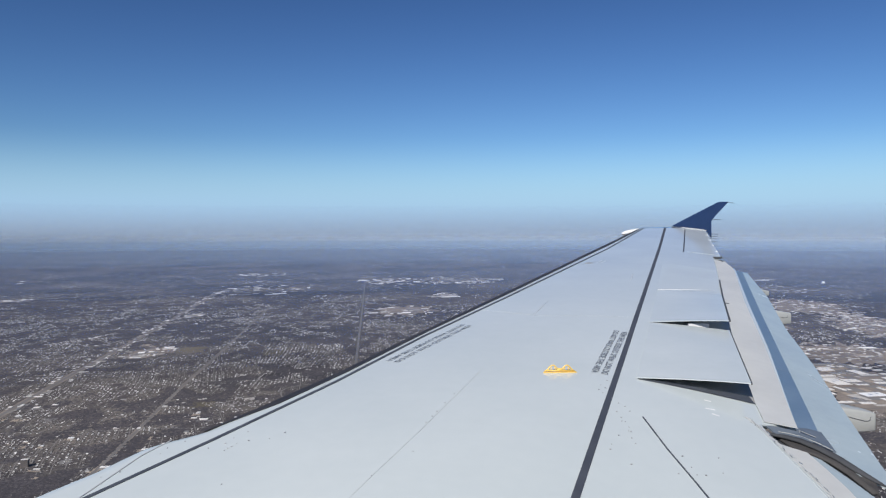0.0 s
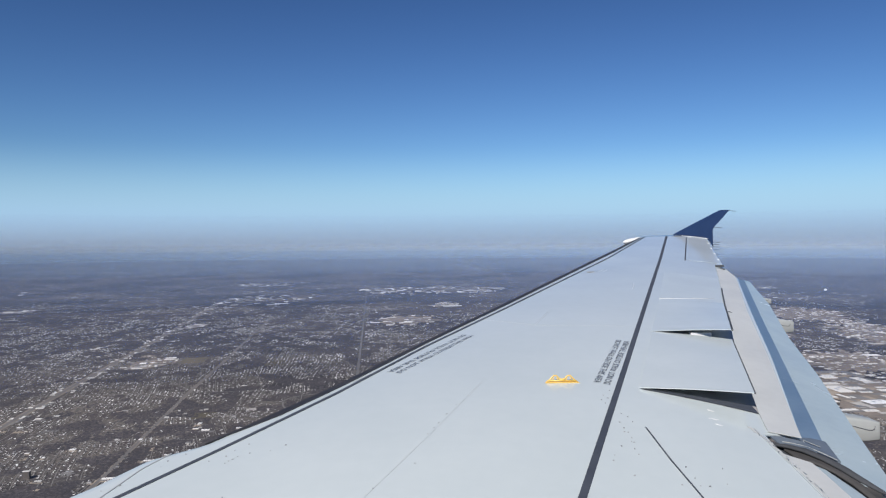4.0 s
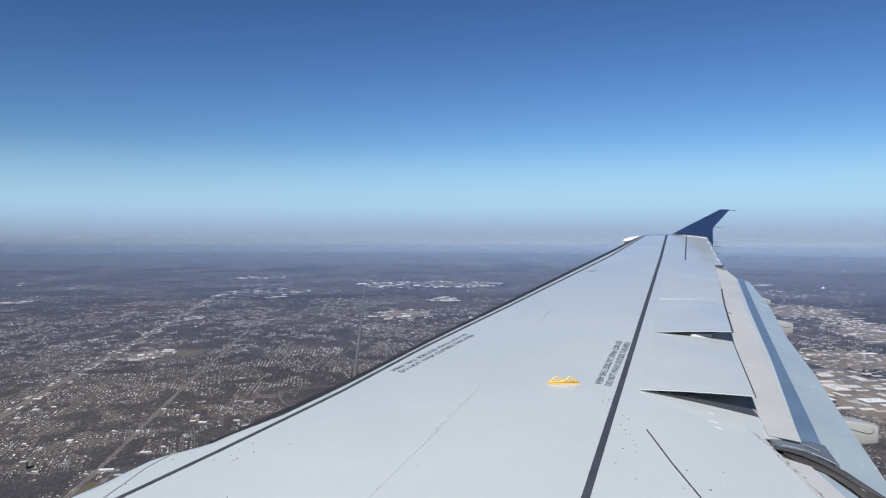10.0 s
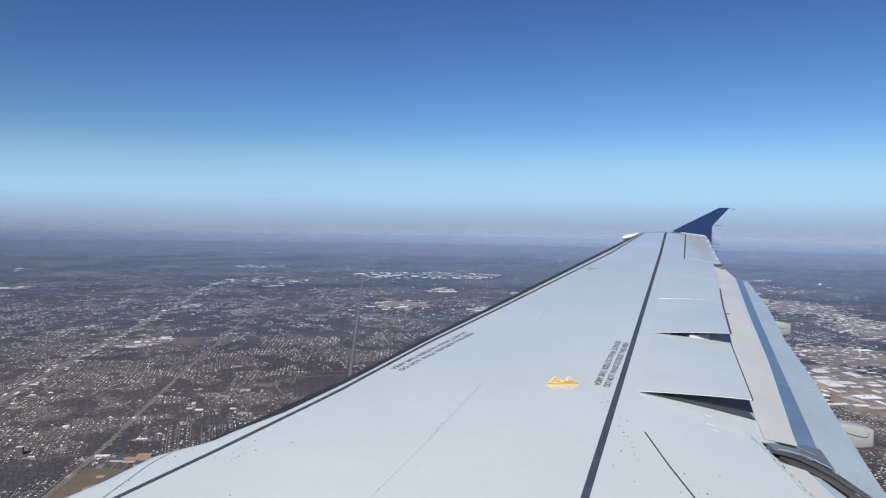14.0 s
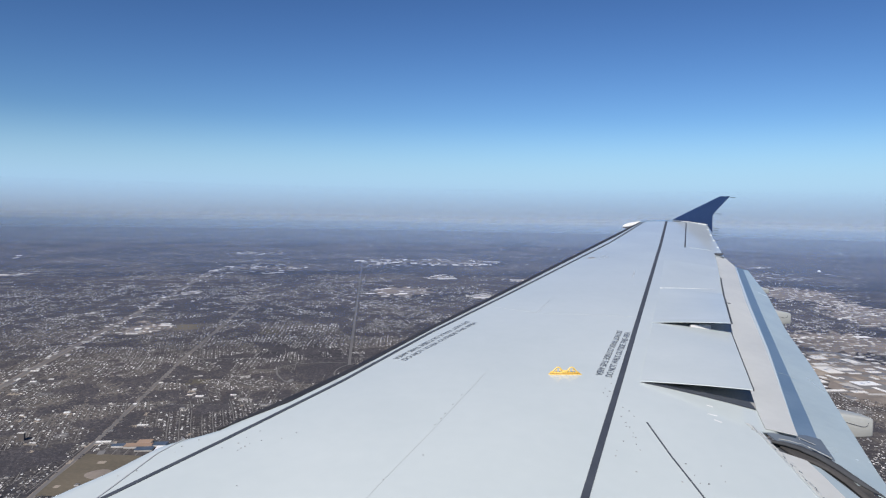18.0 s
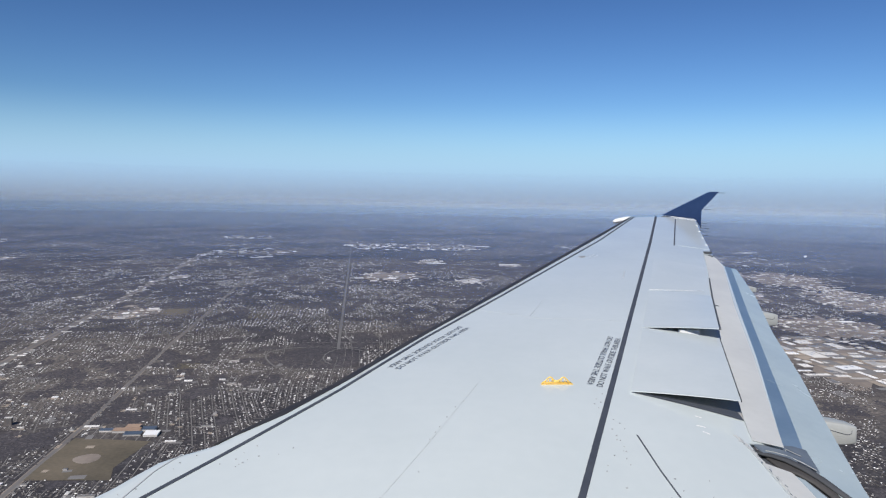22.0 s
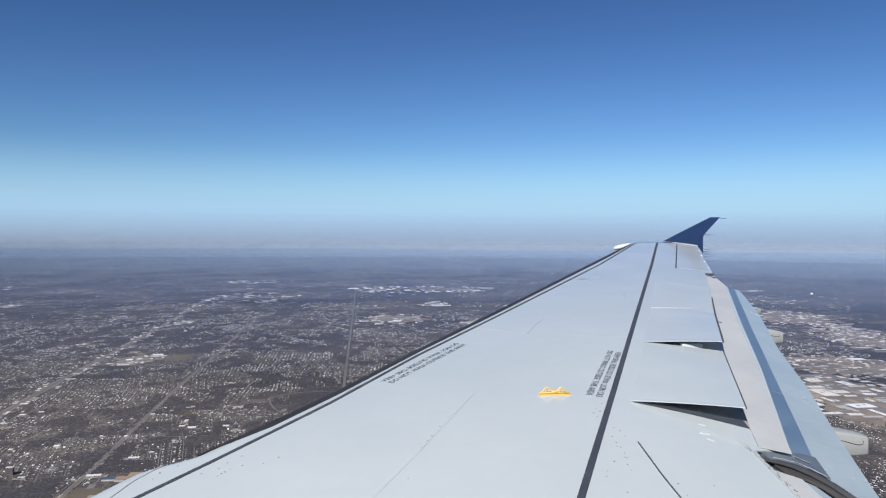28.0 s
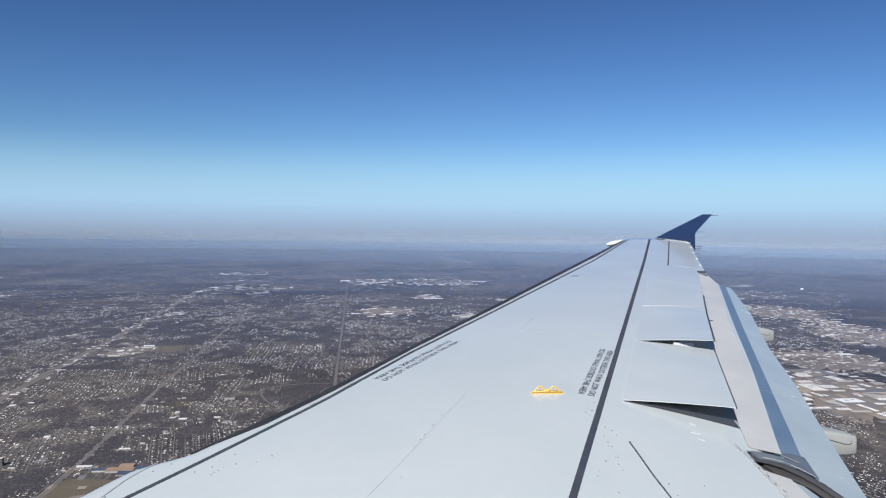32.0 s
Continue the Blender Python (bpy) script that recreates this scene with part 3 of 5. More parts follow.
part("flap_end_plate", slab("flap_end_plate", [(2.335, 5.168), (2.44, 5.158), (2.552, 5.130)], [(2.375, 5.085), (2.46, 5.085), (2.60, 5.02)], SLATE, -0.012, 0.012, 10, 3, lambda u, s: -0.02 * u), wing, "slate-grey end of the flap shroud")
part("flap_end_plate", slab("flap_end_plate", [(2.600, 5.28), (2.70, 5.30), (2.79, 5.27)], [(2.565, 5.13), (2.66, 5.00), (2.725, 4.95)], SLATE, -0.045, 0.02, 8, 2), wing, "slate-blue end of the flap nose")
part("flap_end_rim", tube("flap_end_rim", [on(2.40, 5.105, -0.024), on(2.47, 5.10, -0.024), on(2.56, 5.075, -0.026), on(2.63, 5.02, -0.03), on(2.70, 4.945, -0.036)], 0.0032, FAIRING, 6), wing, "thin pale edge strip")
part("flap_end_rim", tube("flap_end_rim", [on(2.566, 5.135, -0.02), on(2.59, 5.20, -0.03), on(2.68, 5.13, -0.036)], 0.003, FAIRING, 6), wing, "thin pale edge strip")
part("flap_seal", tube("flap_seal", [on(2.325, 5.10, -0.045), on(2.43, 5.085, -0.045), on(2.525, 5.05, -0.045), on(2.620, 4.965, -0.048), on(2.69, 4.85, -0.05), on(2.74, 4.71, -0.052), on(2.79, 4.615, -0.055), on(2.84, 4.55, -0.06)], [0.020, 0.030, 0.034, 0.034, 0.033, 0.030, 0.022, 0.006], SEAL_GREY, 12, 0.5), wing, "curved slate-grey rubber seal")
part("flap_seal", tube("flap_seal", [on(2.40, 4.94, -0.075), on(2.47, 4.945, -0.07), on(2.550, 4.915, -0.066), on(2.628, 4.815, -0.064), on(2.672, 4.67, -0.064), on(2.70, 4.45, -0.066)], [0.008, 0.022, 0.030, 0.032, 0.030, 0.026], BROWN_SEAL, 12, 0.45), wing, "curved brownish metal seal")
part("flap_seal", slab("flap_seal", [(2.40, 5.08), (2.525, 5.04), (2.62, 4.955), (2.69, 4.84), (2.74, 4.70), (2.79, 4.60)], [(2.44, 4.95), (2.545, 4.92), (2.625, 4.82), (2.665, 4.68), (2.69, 4.55), (2.71, 4.42)], BROWN_SEAL, -0.062, 0.012, 20, 3), wing, "broad brownish rubber seal between the flaps")
# three white dashes painted in for small reflections on the wing
for x0, y0, x1, y1 in ((2.017, 5.494, 2.058, 5.47), (1.965, 5.327, 2.03, 5.306), (1.98, 5.23, 2.022, 5.196)):
    part("scuff_glint", stripe("scuff_glint", [(x0, y0), (x1, y1)], 0.014, WHITE, 0.002, 2, 0.001), wing, "small painted pale dash imitating a reflection")
for x0, y0, x1, y1, w in ((2.215, 5.146, 2.262, 5.117, 0.007), (2.250, 5.104, 2.262, 4.99, 0.006), (2.272, 4.946, 2.282, 4.84, 0.005), (2.281, 4.70, 2.284, 4.62, 0.004), (2.283, 4.442, 2.285, 4.34, 0.006)):
    part("stain", stripe("stain", [(x0, y0), ((x0 + x1) / 2 + 0.003, (y0 + y1) / 2), (x1, y1)], w, SEAM, 0.003, 4, 0.002), wing, "dark stain along the worn edge")


EDGE = [(2.225, 5.24), (2.252, 5.12), (2.265, 4.95), (2.278, 4.72), (2.282, 4.45), (2.283, 4.1)]
part("edge_bead", stripe("edge_bead", EDGE, 0.026, SHROUD, 0.0030, 30, 0.002), wing, "chalky worn bead along the shroud edge")
wear = random.Random(5)
for k in range(34):
    y = 5.2 - 1.05 * (k + wear.random()) / 34
    x = x_at(EDGE[::-1], y) + wear.uniform(-0.016, 0.014)
    dy = wear.uniform(0.012, 0.05)
    part("stain", stripe("stain", [(x, y), (x + wear.uniform(-0.008, 0.008), y - dy / 2), (x + wear.uniform(-0.01, 0.01), y - dy)], wear.uniform(0.0025, 0.007), (SEAM, FAINT, SLATE)[k % 3], 0.0062, 3, 0.002), wing, "dark stain along the worn edge")


def fairing(y, x0, x1, z0, z1, w, h):
    """A boat-shaped flap track fairing that stands out behind the trailing edge; z0, z1: its axis at front and back."""
    verts, faces, k = [], [], 16
    stations = [(0.0, 1.0), (0.3, 1.06), (0.7, 0.94), (0.96, 0.80), (0.995, 0.77), (1.0, 0.70)]
    for u, s in stations:
        x = x0 + (x1 - x0) * u
        for i in range(k):
            a = 2 * math.pi * i / k
            ca, sa = math.cos(a), math.sin(a)
            px = abs(ca) ** 0.25 * (1 if ca > 0 else -1) * w / 2 * s
            pz = abs(sa) ** 0.25 * (1 if sa > 0 else -1) * h / 2 * s
            verts.append((x, y + px, z0 + (z1 - z0) * u + pz))
    for i in range(len(stations) - 1):
        for j in range(k):
            faces.append((i * k + j, i * k + (j + 1) % k, (i + 1) * k + (j + 1) % k, (i + 1) * k + j))
    faces += [tuple(range(k))[::-1], tuple((len(stations) - 1) * k + j for j in range(k))]
    ob = part("flap_track_fairing", mesh_data("flap_track_fairing", verts, faces, FAIRING, True), wing, "pale grey-green flap track fairing")
    slot = []
    for back, up in ((0.27, 0.20), (0.20, 0.13), (0.11, 0.045), (0.075, 0.05), (0.055, 0.10), (0.05, 0.22)):
        u = 1 - back / (x1 - x0)
        slot.append((x1 - back, y - w / 2 * float(np.interp(u, *zip(*stations))) - 0.001, z0 + (z1 - z0) * u + h * up))
    part("fairing_slot", tube("fairing_slot", slot, 0.0028, SEALANT, 6), ob)
    return ob


fairing(6.12, 3.28, 3.645, -1.612, -1.645, 0.22, 0.20)
fairing(9.4, 4.22, 4.52, -1.14, -1.16, 0.18, 0.18)
fairing(11.3, 4.3, 5.10, -0.85, -0.99, 0.13, 0.10)

# aileron inner end and its bracket
part("aileron_bracket", bm_data("aileron_bracket", (lambda b: (box_bm(b, 4.61, 4.73, 12.18, 12.26, surf(4.6, 12.25) - 0.01, surf(4.6, 12.25) + 0.022), box_bm(b, 4.63, 4.66, 11.95, 12.18, surf(4.6, 12.0) - 0.03, surf(4.6, 12.0) + 0.015), b)[2])(bmesh.new()), RUBBER), wing, "dark bracket at the aileron's inner end")
part("aileron", slab("aileron", [(4.30, 12.62), (5.33, 15.70)], [(4.85, 12.58), (5.31, 14.26), (5.80, 15.95)], PAINT, 0.003, 0.002, 20, 4), wing)
part("aileron_tip", slab("aileron_tip", [(5.28, 16.02), (5.78, 15.86)], [(5.38, 15.95), (5.79, 15.81)], WHITE, 0.012, 0.006, 8, 1), wing, "white end of the aileron")
for y in (13.0, 13.7, 14.4, 15.1):
    part("hinge_tab", bm_data("hinge_tab", (lambda b, x: (box_bm(b, x - 0.03, x + 0.005, y, y + 0.03, surf(x, y), surf(x, y) + 0.014), b)[1])(bmesh.new(), x_at(REAR, y)), WHITE), wing)

# wingtip fence
FENCE = [(5.14, 0.115), (5.45, 0.275), (6.19, 0.645), (6.22, 0.655), (6.42, 0.655), (6.05, 0.27), (6.025, 0.22), (6.03, -0.16), (5.95, -0.02), (5.87, 0.06)]
bm = bmesh.new()
sides = [[bm.verts.new((x, 16.20 + s * 0.022 + (z - 0.1) * 0.05, z)) for x, z in FENCE] for s in (-1, 1)]
bm.faces.new(sides[0])
bm.faces.new(sides[1][::-1])
for i in range(len(FENCE)):
    j = (i + 1) % len(FENCE)
    bm.faces.new((sides[0][i], sides[0][j], sides[1][j], sides[1][i]))
bmesh.ops.bevel(bm, geom=[e for e in bm.edges if abs(e.verts[0].co.y - e.verts[1].co.y) < 0.03], offset=0.006, segments=1, affect="EDGES")
fence = part("wingtip_fence", bm_data("wingtip_fence", bm, NAVY), wing, "navy blue wingtip fence")
for x, z, l in ((6.42, 0.635, 0.14), (6.06, 0.265, 0.19), (6.03, -0.06, 0.16), (6.03, -0.11, 0.15), (6.03, -0.165, 0.2), (6.0, -0.225, 0.18), (5.98, -0.32, 0.22)):
    part("static_wick", tube("static_wick", [(x - 0.02, 16.2, z), (x + l, 16.22, z - 0.01)], 0.006, RUBBER, 6), fence)
# white tip cap with the navigation lamp
bm = bmesh.new()
bmesh.ops.create_uvsphere(bm, u_segments=16, v_segments=10, radius=1.0)
for v in bm.verts:
    v.co.x = math.copysign(abs(v.co.x) ** 0.6, v.co.x)
    v.co = Vector((4.24 + v.co.x * 0.25, 16.15 + v.co.y * 0.12 + v.co.x * 0.10, -0.005 + v.co.z * 0.06 + v.co.x * 0.04))
part("tip_lamp_cap", bm_data("tip_lamp_cap", bm, WHITE, True), wing, "glossy white lamp cap at the wingtip")

# yellow rope bracket: a bent rod on a foot plate, its two arches open
bx0, bx1, by = 0.866, 1.122, 5.93


def rod(name, shape, radius, parent, mat, label=""):
    pts = [(bx0 + (bx1 - bx0) * u, by + (u - 0.5) * 0.03, surf(bx0 + (bx1 - bx0) * u, by) + h) for u, h in shape]
    return part(name, tube(name, pts, radius, mat, 8), parent, label)


half_arch = [(0.0, 0.006), (0.10, 0.022), (0.19, 0.046), (0.235, 0.056), (0.29, 0.058), (0.345, 0.050), (0.40, 0.034), (0.45, 0.028)]
bracket = rod("rope_bracket", half_arch + [(0.5, 0.027)] + [(1 - u, h) for u, h in half_arch[::-1]], 0.0062, wing, YELLOW, "yellow double-arched rope bracket")
rod("bracket_bar", [(0.03, 0.014), (0.5, 0.015), (0.97, 0.014)], 0.0065, bracket, YELLOW)
for u in (0.285, 0.715):
    rod("bracket_web", [(u - 0.085, 0.018), (u - 0.045, 0.040)], 0.0045, bracket, YELLOW)
    rod("bracket_web", [(u + 0.085, 0.018), (u + 0.045, 0.040)], 0.0045, bracket, YELLOW)
    rod("bracket_slot", [(u - 0.12, 0.0205), (u + 0.12, 0.0205)], 0.0032, bracket, SLATE)
rod("bracket_web", [(0.40, 0.020), (0.5, 0.023), (0.60, 0.020)], 0.008, bracket, YELLOW)
part("bracket_foot", slab("bracket_foot", [(bx0 - 0.010, by - 0.012), (bx1 + 0.008, by + 0.018)], [(bx0 - 0.006, by - 0.030), (bx1 + 0.012, by - 0.002)], YELLOW, 0.006, 0.005, 6, 1), bracket)

# fasteners and small plugs
plug = slab("fastener", [(0, 6), (0.022, 6)], [(0, 5.98), (0.022, 5.98)], PLUG, 0.0045, 0.003, 1, 1)
for v in plug.vertices:
    v.co -= Vector((0.011, 5.99, surf(0.011, 5.99)))
spots = [(1.259, 4.953), (1.265, 4.794), (1.258, 4.685), (1.262, 4.605), (1.318, 5.284), (1.349, 5.227), (1.363, 5.14), (1.102, 4.573), (1.158, 4.309), (1.517, 4.477), (1.525, 4.338),
         (1.416, 4.238), (1.473, 4.248), (1.526, 4.245), (1.581, 4.25), (-1.207, 4.64), (-1.436, 4.543), (-1.322, 4.495), (-1.31, 4.528), (-1.292, 4.552), (-1.271, 4.594), (-1.709, 4.587),
         (-1.631, 4.685), (-1.945, 4.191), (-1.193, 4.017), (1.266, 5.646), (1.323, 5.606), (1.231, 5.547),
         (0.123, 5.419), (0.053, 5.229), (-0.004, 5.058), (-0.035, 4.968), (-0.076, 4.858), (-0.145, 4.397), (-0.367, 4.076), (-0.908, 5.479), (-1.253, 4.797), (-1.319, 4.697), (-1.348, 4.607),
         (1.265, 5.118), (1.271, 5.018), (1.281, 4.947), (1.284, 4.857), (1.281, 4.787), (1.181, 4.717), (1.077, 4.496), (1.341, 5.760), (1.289, 5.589), (1.246, 5.479), (2.431, 11.223), (-1.0, 4.75), (-1.08, 4.66), (-1.72, 4.50), (-1.86, 4.25), (1.75, 4.5), (1.7, 4.3)]
for x, y in spots:
    o = part("fastener", plug, wing)
    o.location = on(x, y)
    k = 0.14 + 0.22 * random.random()
    o.scale = (k * (0.8 + 0.8 * random.random()), k, 1)


# placards, painted on
def placard(name, words, start, end, height, shift=0.0, flip=False):
    """Painted words along a line on the wing; flip turns them to be read from the other side."""
    cu = bpy.data.curves.new(name, "FONT")
    cu.body, cu.size = words, 1.0
    tmp = new(name, cu)
    me = bpy.data.meshes.new_from_object(tmp.evaluated_get(bpy.context.evaluated_depsgraph_get()))
    bpy.data.objects.remove(tmp)
    xs = [v.co.x for v in me.vertices]
    yy = [v.co.y for v in me.vertices]
    a, b = Vector(start), Vector(end)
    d = b - a
    n = Vector((-d.y, d.x)).normalized()
    for v in me.vertices:
        u, w = (v.co.x - min(xs)) / (max(xs) - min(xs)), (v.co.y - min(yy)) / (max(yy) - min(yy))
        if flip:
            u, w = 1 - u, 1 - w
        p = a + d * u + n * (shift + w * height)
        v.co = (p.x, p.y, surf(p.x, p.y) + 0.005)
    me.materials.clear()
    me.materials.append(LETTER)
    part(name, me, wing, "dark painted walkway warning")


WORDS = "DO NOT WALK OUTSIDE THIS AREA"
placard("placard", WORDS, (1.378, 5.90), (1.875, 7.213), 0.054)
placard("placard", WORDS, (1.378, 5.90), (1.875, 7.213), 0.054, 0.080, True)
placard("placard", WORDS, (-0.345, 6.28), (0.345, 7.524), 0.050)
placard("placard", WORDS, (-0.345, 6.28), (0.345, 7.524), 0.050, 0.086, True)

# the cabin wall behind the eye
fv, ff = [], []
for i, x in enumerate((-14.0, -7.0, 0.0, 7.0, 14.0)):
    for k in range(32):
        a = 2 * math.pi * k / 32
        fv.append((x, -2.08 + 1.98 * math.cos(a), -0.45 + 2.07 * math.sin(a)))
for i in range(4):
    for k in range(32):
        ff.append((i * 32 + k, i * 32 + (k + 1) % 32, (i + 1) * 32 + (k + 1) % 32, (i + 1) * 32 + k))
ff += [tuple(range(32))[::-1], tuple(4 * 32 + k for k in range(32))]
fuselage = new("fuselage_wall", mesh_data("fuselage_wall", fv, ff, PAINT, True))
fuselage.matrix_world = AIRFRAME
tagged(fuselage, "plain light grey fuselage wall", "wall", kind="structure")

# ---- the land ----
gv, gf = [(0, 0, 0)], []
radii = [150, 300, 600, 1000, 1600, 2500, 3700, 4990]
for r in radii:
    for k in range(96):
        a = 2 * math.pi * k / 96
        gv.append((r * math.cos(a), r * math.sin(a), 0))
for k in range(96):
    gf.append((0, 1 + k, 1 + (k + 1) % 96))
for i in range(len(radii) - 1):
    for k in range(96):
        a, b = 1 + i * 96 + k, 1 + i * 96 + (k + 1) % 96
        gf.append((a, a + 96, b + 96, b))
tagged(new("ground", mesh_data("ground", gv, gf, LAND)), "brown winter land with bare woods", "ground", kind="structure")

# haze painted on upright sheets, each further off, and a bank along the horizon
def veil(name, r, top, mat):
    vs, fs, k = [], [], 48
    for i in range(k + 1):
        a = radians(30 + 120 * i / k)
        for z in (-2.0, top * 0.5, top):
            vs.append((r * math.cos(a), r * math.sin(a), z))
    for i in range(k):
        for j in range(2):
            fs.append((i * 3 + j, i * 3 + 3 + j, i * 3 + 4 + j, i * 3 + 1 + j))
    return tagged(new(name, mesh_data(name, vs, fs, mat, True)), "thin blue-grey sheet imitating haze over the land", "haze", kind="structure")


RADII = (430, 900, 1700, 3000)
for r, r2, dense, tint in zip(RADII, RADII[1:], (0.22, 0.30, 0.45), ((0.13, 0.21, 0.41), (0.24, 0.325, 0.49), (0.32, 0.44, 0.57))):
    # density heights follow the camera's eye level, so the tint deepens with distance
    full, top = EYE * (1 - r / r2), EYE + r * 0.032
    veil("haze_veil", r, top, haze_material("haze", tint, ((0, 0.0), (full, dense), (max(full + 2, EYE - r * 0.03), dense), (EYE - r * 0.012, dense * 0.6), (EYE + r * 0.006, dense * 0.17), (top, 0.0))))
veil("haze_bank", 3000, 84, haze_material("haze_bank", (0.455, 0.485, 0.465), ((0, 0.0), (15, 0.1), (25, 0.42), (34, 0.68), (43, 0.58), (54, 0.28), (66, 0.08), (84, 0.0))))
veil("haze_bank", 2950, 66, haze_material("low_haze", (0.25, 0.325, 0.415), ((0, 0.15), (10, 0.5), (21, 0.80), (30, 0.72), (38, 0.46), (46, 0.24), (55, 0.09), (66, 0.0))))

# street grid: a runs across, b away
GRID = radians(6.0)
AX, BX = np.array((math.cos(GRID), math.sin(GRID))), np.array((-math.sin(GRID), math.cos(GRID)))


def grid(a, b):
    return np.asarray(a)[..., None] * AX + np.asarray(b)[..., None] * BX


def to_grid(x, y):
    return x * AX[0] + y * AX[1], x * BX[0] + y * BX[1]


rng = np.random.default_rng(7)
LATTICE = rng.random((4, 257, 257))


def patchy(a, b, size, layer=0):
    """Smooth noise 0 to 1 over the land."""
    u, v = np.asarray(a) / size + 90.37, np.asarray(b) / size + 20.61
    i, j = np.floor(u).astype(int), np.floor(v).astype(int)
    f, g = u - i, v - j
    f, g = f * f * (3 - 2 * f), g * g * (3 - 2 * g)
    t = LATTICE[layer]
    i, j = i % 256, j % 256
    return (t[i, j] * (1 - f) + t[i + 1, j] * f) * (1 - g) + (t[i, j + 1] * (1 - f) + t[i + 1, j + 1] * f) * g


def cover(a, b):
    """Low where woods stand, high where houses do."""
    return patchy(a, b, 64, 0) * 0.28 + patchy(a, b, 17, 1) * 0.36 + patchy(a * 1.25, b * 0.8, 7.5, 2) * 0.36


def patch(name, pts, mat, z, label, category, kind="structure"):
    return tagged(new(name, mesh_data(name, [(x, y, z) for x, y in pts], [tuple(range(len(pts)))], mat)), label, category, kind=kind)


def road(line, width, z=0.05, name="road", label="grey asphalt road between houses", mat=None):
    vs, fs = [], []
    for i, p in enumerate(line):
        a, b = Vector(line[max(0, i - 1)]), Vector(line[min(len(line) - 1, i + 1)])
        d = (b - a).normalized()
        for s in (-1, 1):
            vs.append((p[0] - s * d.y * width / 2, p[1] + s * d.x * width / 2, z))
    for i in range(len(line) - 1):
        fs.append((2 * i + 1, 2 * i, 2 * i + 2, 2 * i + 3))
    return tagged(new(name, mesh_data(name, vs, fs, mat or ASPHALT)), label, "road", kind="structure")


MAIN = [(-158, 110), (-178, 230), (-206, 406), (-226, 545), (-262, 770), (-290, 940)]
SECOND = [(-103, 120), (-116, 245), (-134, 375), (-147, 490), (-166, 640), (-180, 760)]
THIRD = [(-46, 372), (-50, 411), (-79, 708), (-118, 1100)]
road(MAIN, 1.8, 0.06, label="wide grey commercial road")
road(SECOND, 1.2, 0.055)
road(MAIN, 4.2, 0.016, "road_verge", "worn pale ground along the commercial road", WORN)
road(SECOND, 2.2, 0.016, "road_verge", "worn pale ground beside the road", WORN)
road(THIRD, 1.6, 0.055)
for b, a0, a1 in ((300, -330, 420), (392, -330, 420), (560, -420, 500), (735, -500, 560), (960, -620, 700), (1250, -800, 800)):
    p, q = grid(a0, b), grid(a1, b)
    road([tuple(p), tuple((p + q) / 2), tuple(q)], 0.9, 0.045)
loop = [(-54 + (25 + 2.5 * math.sin(3 * a)) * math.cos(a), 352 + (27 + 2 * math.cos(2 * a)) * math.sin(a)) for a in np.linspace(0.5, 5.4, 40)]
road(loop, 0.9, 0.05, label="curving pale road round a wooded hollow")
spur = [(-38 + 13 * math.cos(a), 356 + 21 * math.sin(a)) for a in np.linspace(1.2, 4.6, 24)]
road(spur, 0.7, 0.05, label="curving pale road round a wooded hollow")


# ---- buildings ----


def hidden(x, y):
    """Ground that the wing hides from the camera's view all along."""
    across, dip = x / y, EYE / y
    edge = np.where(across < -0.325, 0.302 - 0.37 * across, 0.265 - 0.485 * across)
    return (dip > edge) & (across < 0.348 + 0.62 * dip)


# works, shops and stores: place, half sizes, buildings
CENTRES = [(-191, 471, 15, 26, 26), (-231, 674, 9, 20, 10), (-37, 717, 35, 50, 32), (41, 687, 16, 26, 22), (-237, 961, 58, 105, 50), (-18, 1132, 120, 80, 105),
           (0, 880, 16, 34, 22), (98, 850, 14, 14, 12), (-483, 819, 20, 24, 14), (507, 1136, 16, 24, 7), (372, 742, 48, 100, 95), (356, 590, 42, 92, 190), (216, 366, 38, 70, 70),
           (268, 640, 26, 80, 45), (262, 462, 40, 58, 100), (429, 985, 72, 95, 34), (-330, 1290, 60, 50, 16), (260, 1190, 60, 50, 22)]


def commercial(x, y):
    k = np.zeros_like(x)
    for cx, cy, w, d, count in CENTRES:
        k = np.maximum(k, 1 - ((x - cx) / w) ** 2 - ((y - cy) / d) ** 2)
    return k


def near_line(x, y, line, gap):
    hit = np.zeros(len(x), bool)
    for (x0, y0), (x1, y1) in zip(line, line[1:]):
        dx, dy = x1 - x0, y1 - y0
        t = np.clip(((x - x0) * dx + (y - y0) * dy) / (dx * dx + dy * dy), 0, 1)
        hit |= np.hypot(x - x0 - t * dx, y - y0 - t * dy) < gap
    return hit


CLEAR = []   # rectangles kept free of houses: x, y, half sizes


def clear_of(x, y):
    ok = np.ones(len(x), bool)
    for cx, cy, w, d in CLEAR:
        ok &= ~((np.abs(x - cx) < w) & (np.abs(y - cy) < d))
    return ok


CLEAR += [(-52, 352, 20, 22), (-100, 213, 13, 17), (-98, 238, 13, 8), (-141, 243, 2, 2), (-167, 482, 11, 15)]

# houses in rows along the streets; each quarter has its own lie
street, step = 3.9, 0.62
SIDE, LANE_HALF, BLOCK = 1.0, 0.16, 15.0
rows_a, rows_b, rows_s, lanes = [], [], [], []


def quarter_of(a, b):
    cell = LATTICE[3][(np.floor(a / 58 + 3.7 * np.sin(b / 140)).astype(int)) % 256, (np.floor(b / 74 + 2.1 * np.sin(a / 90)).astype(int)) % 256]
    return np.digitize(cell, (0.45, 0.66, 0.84))


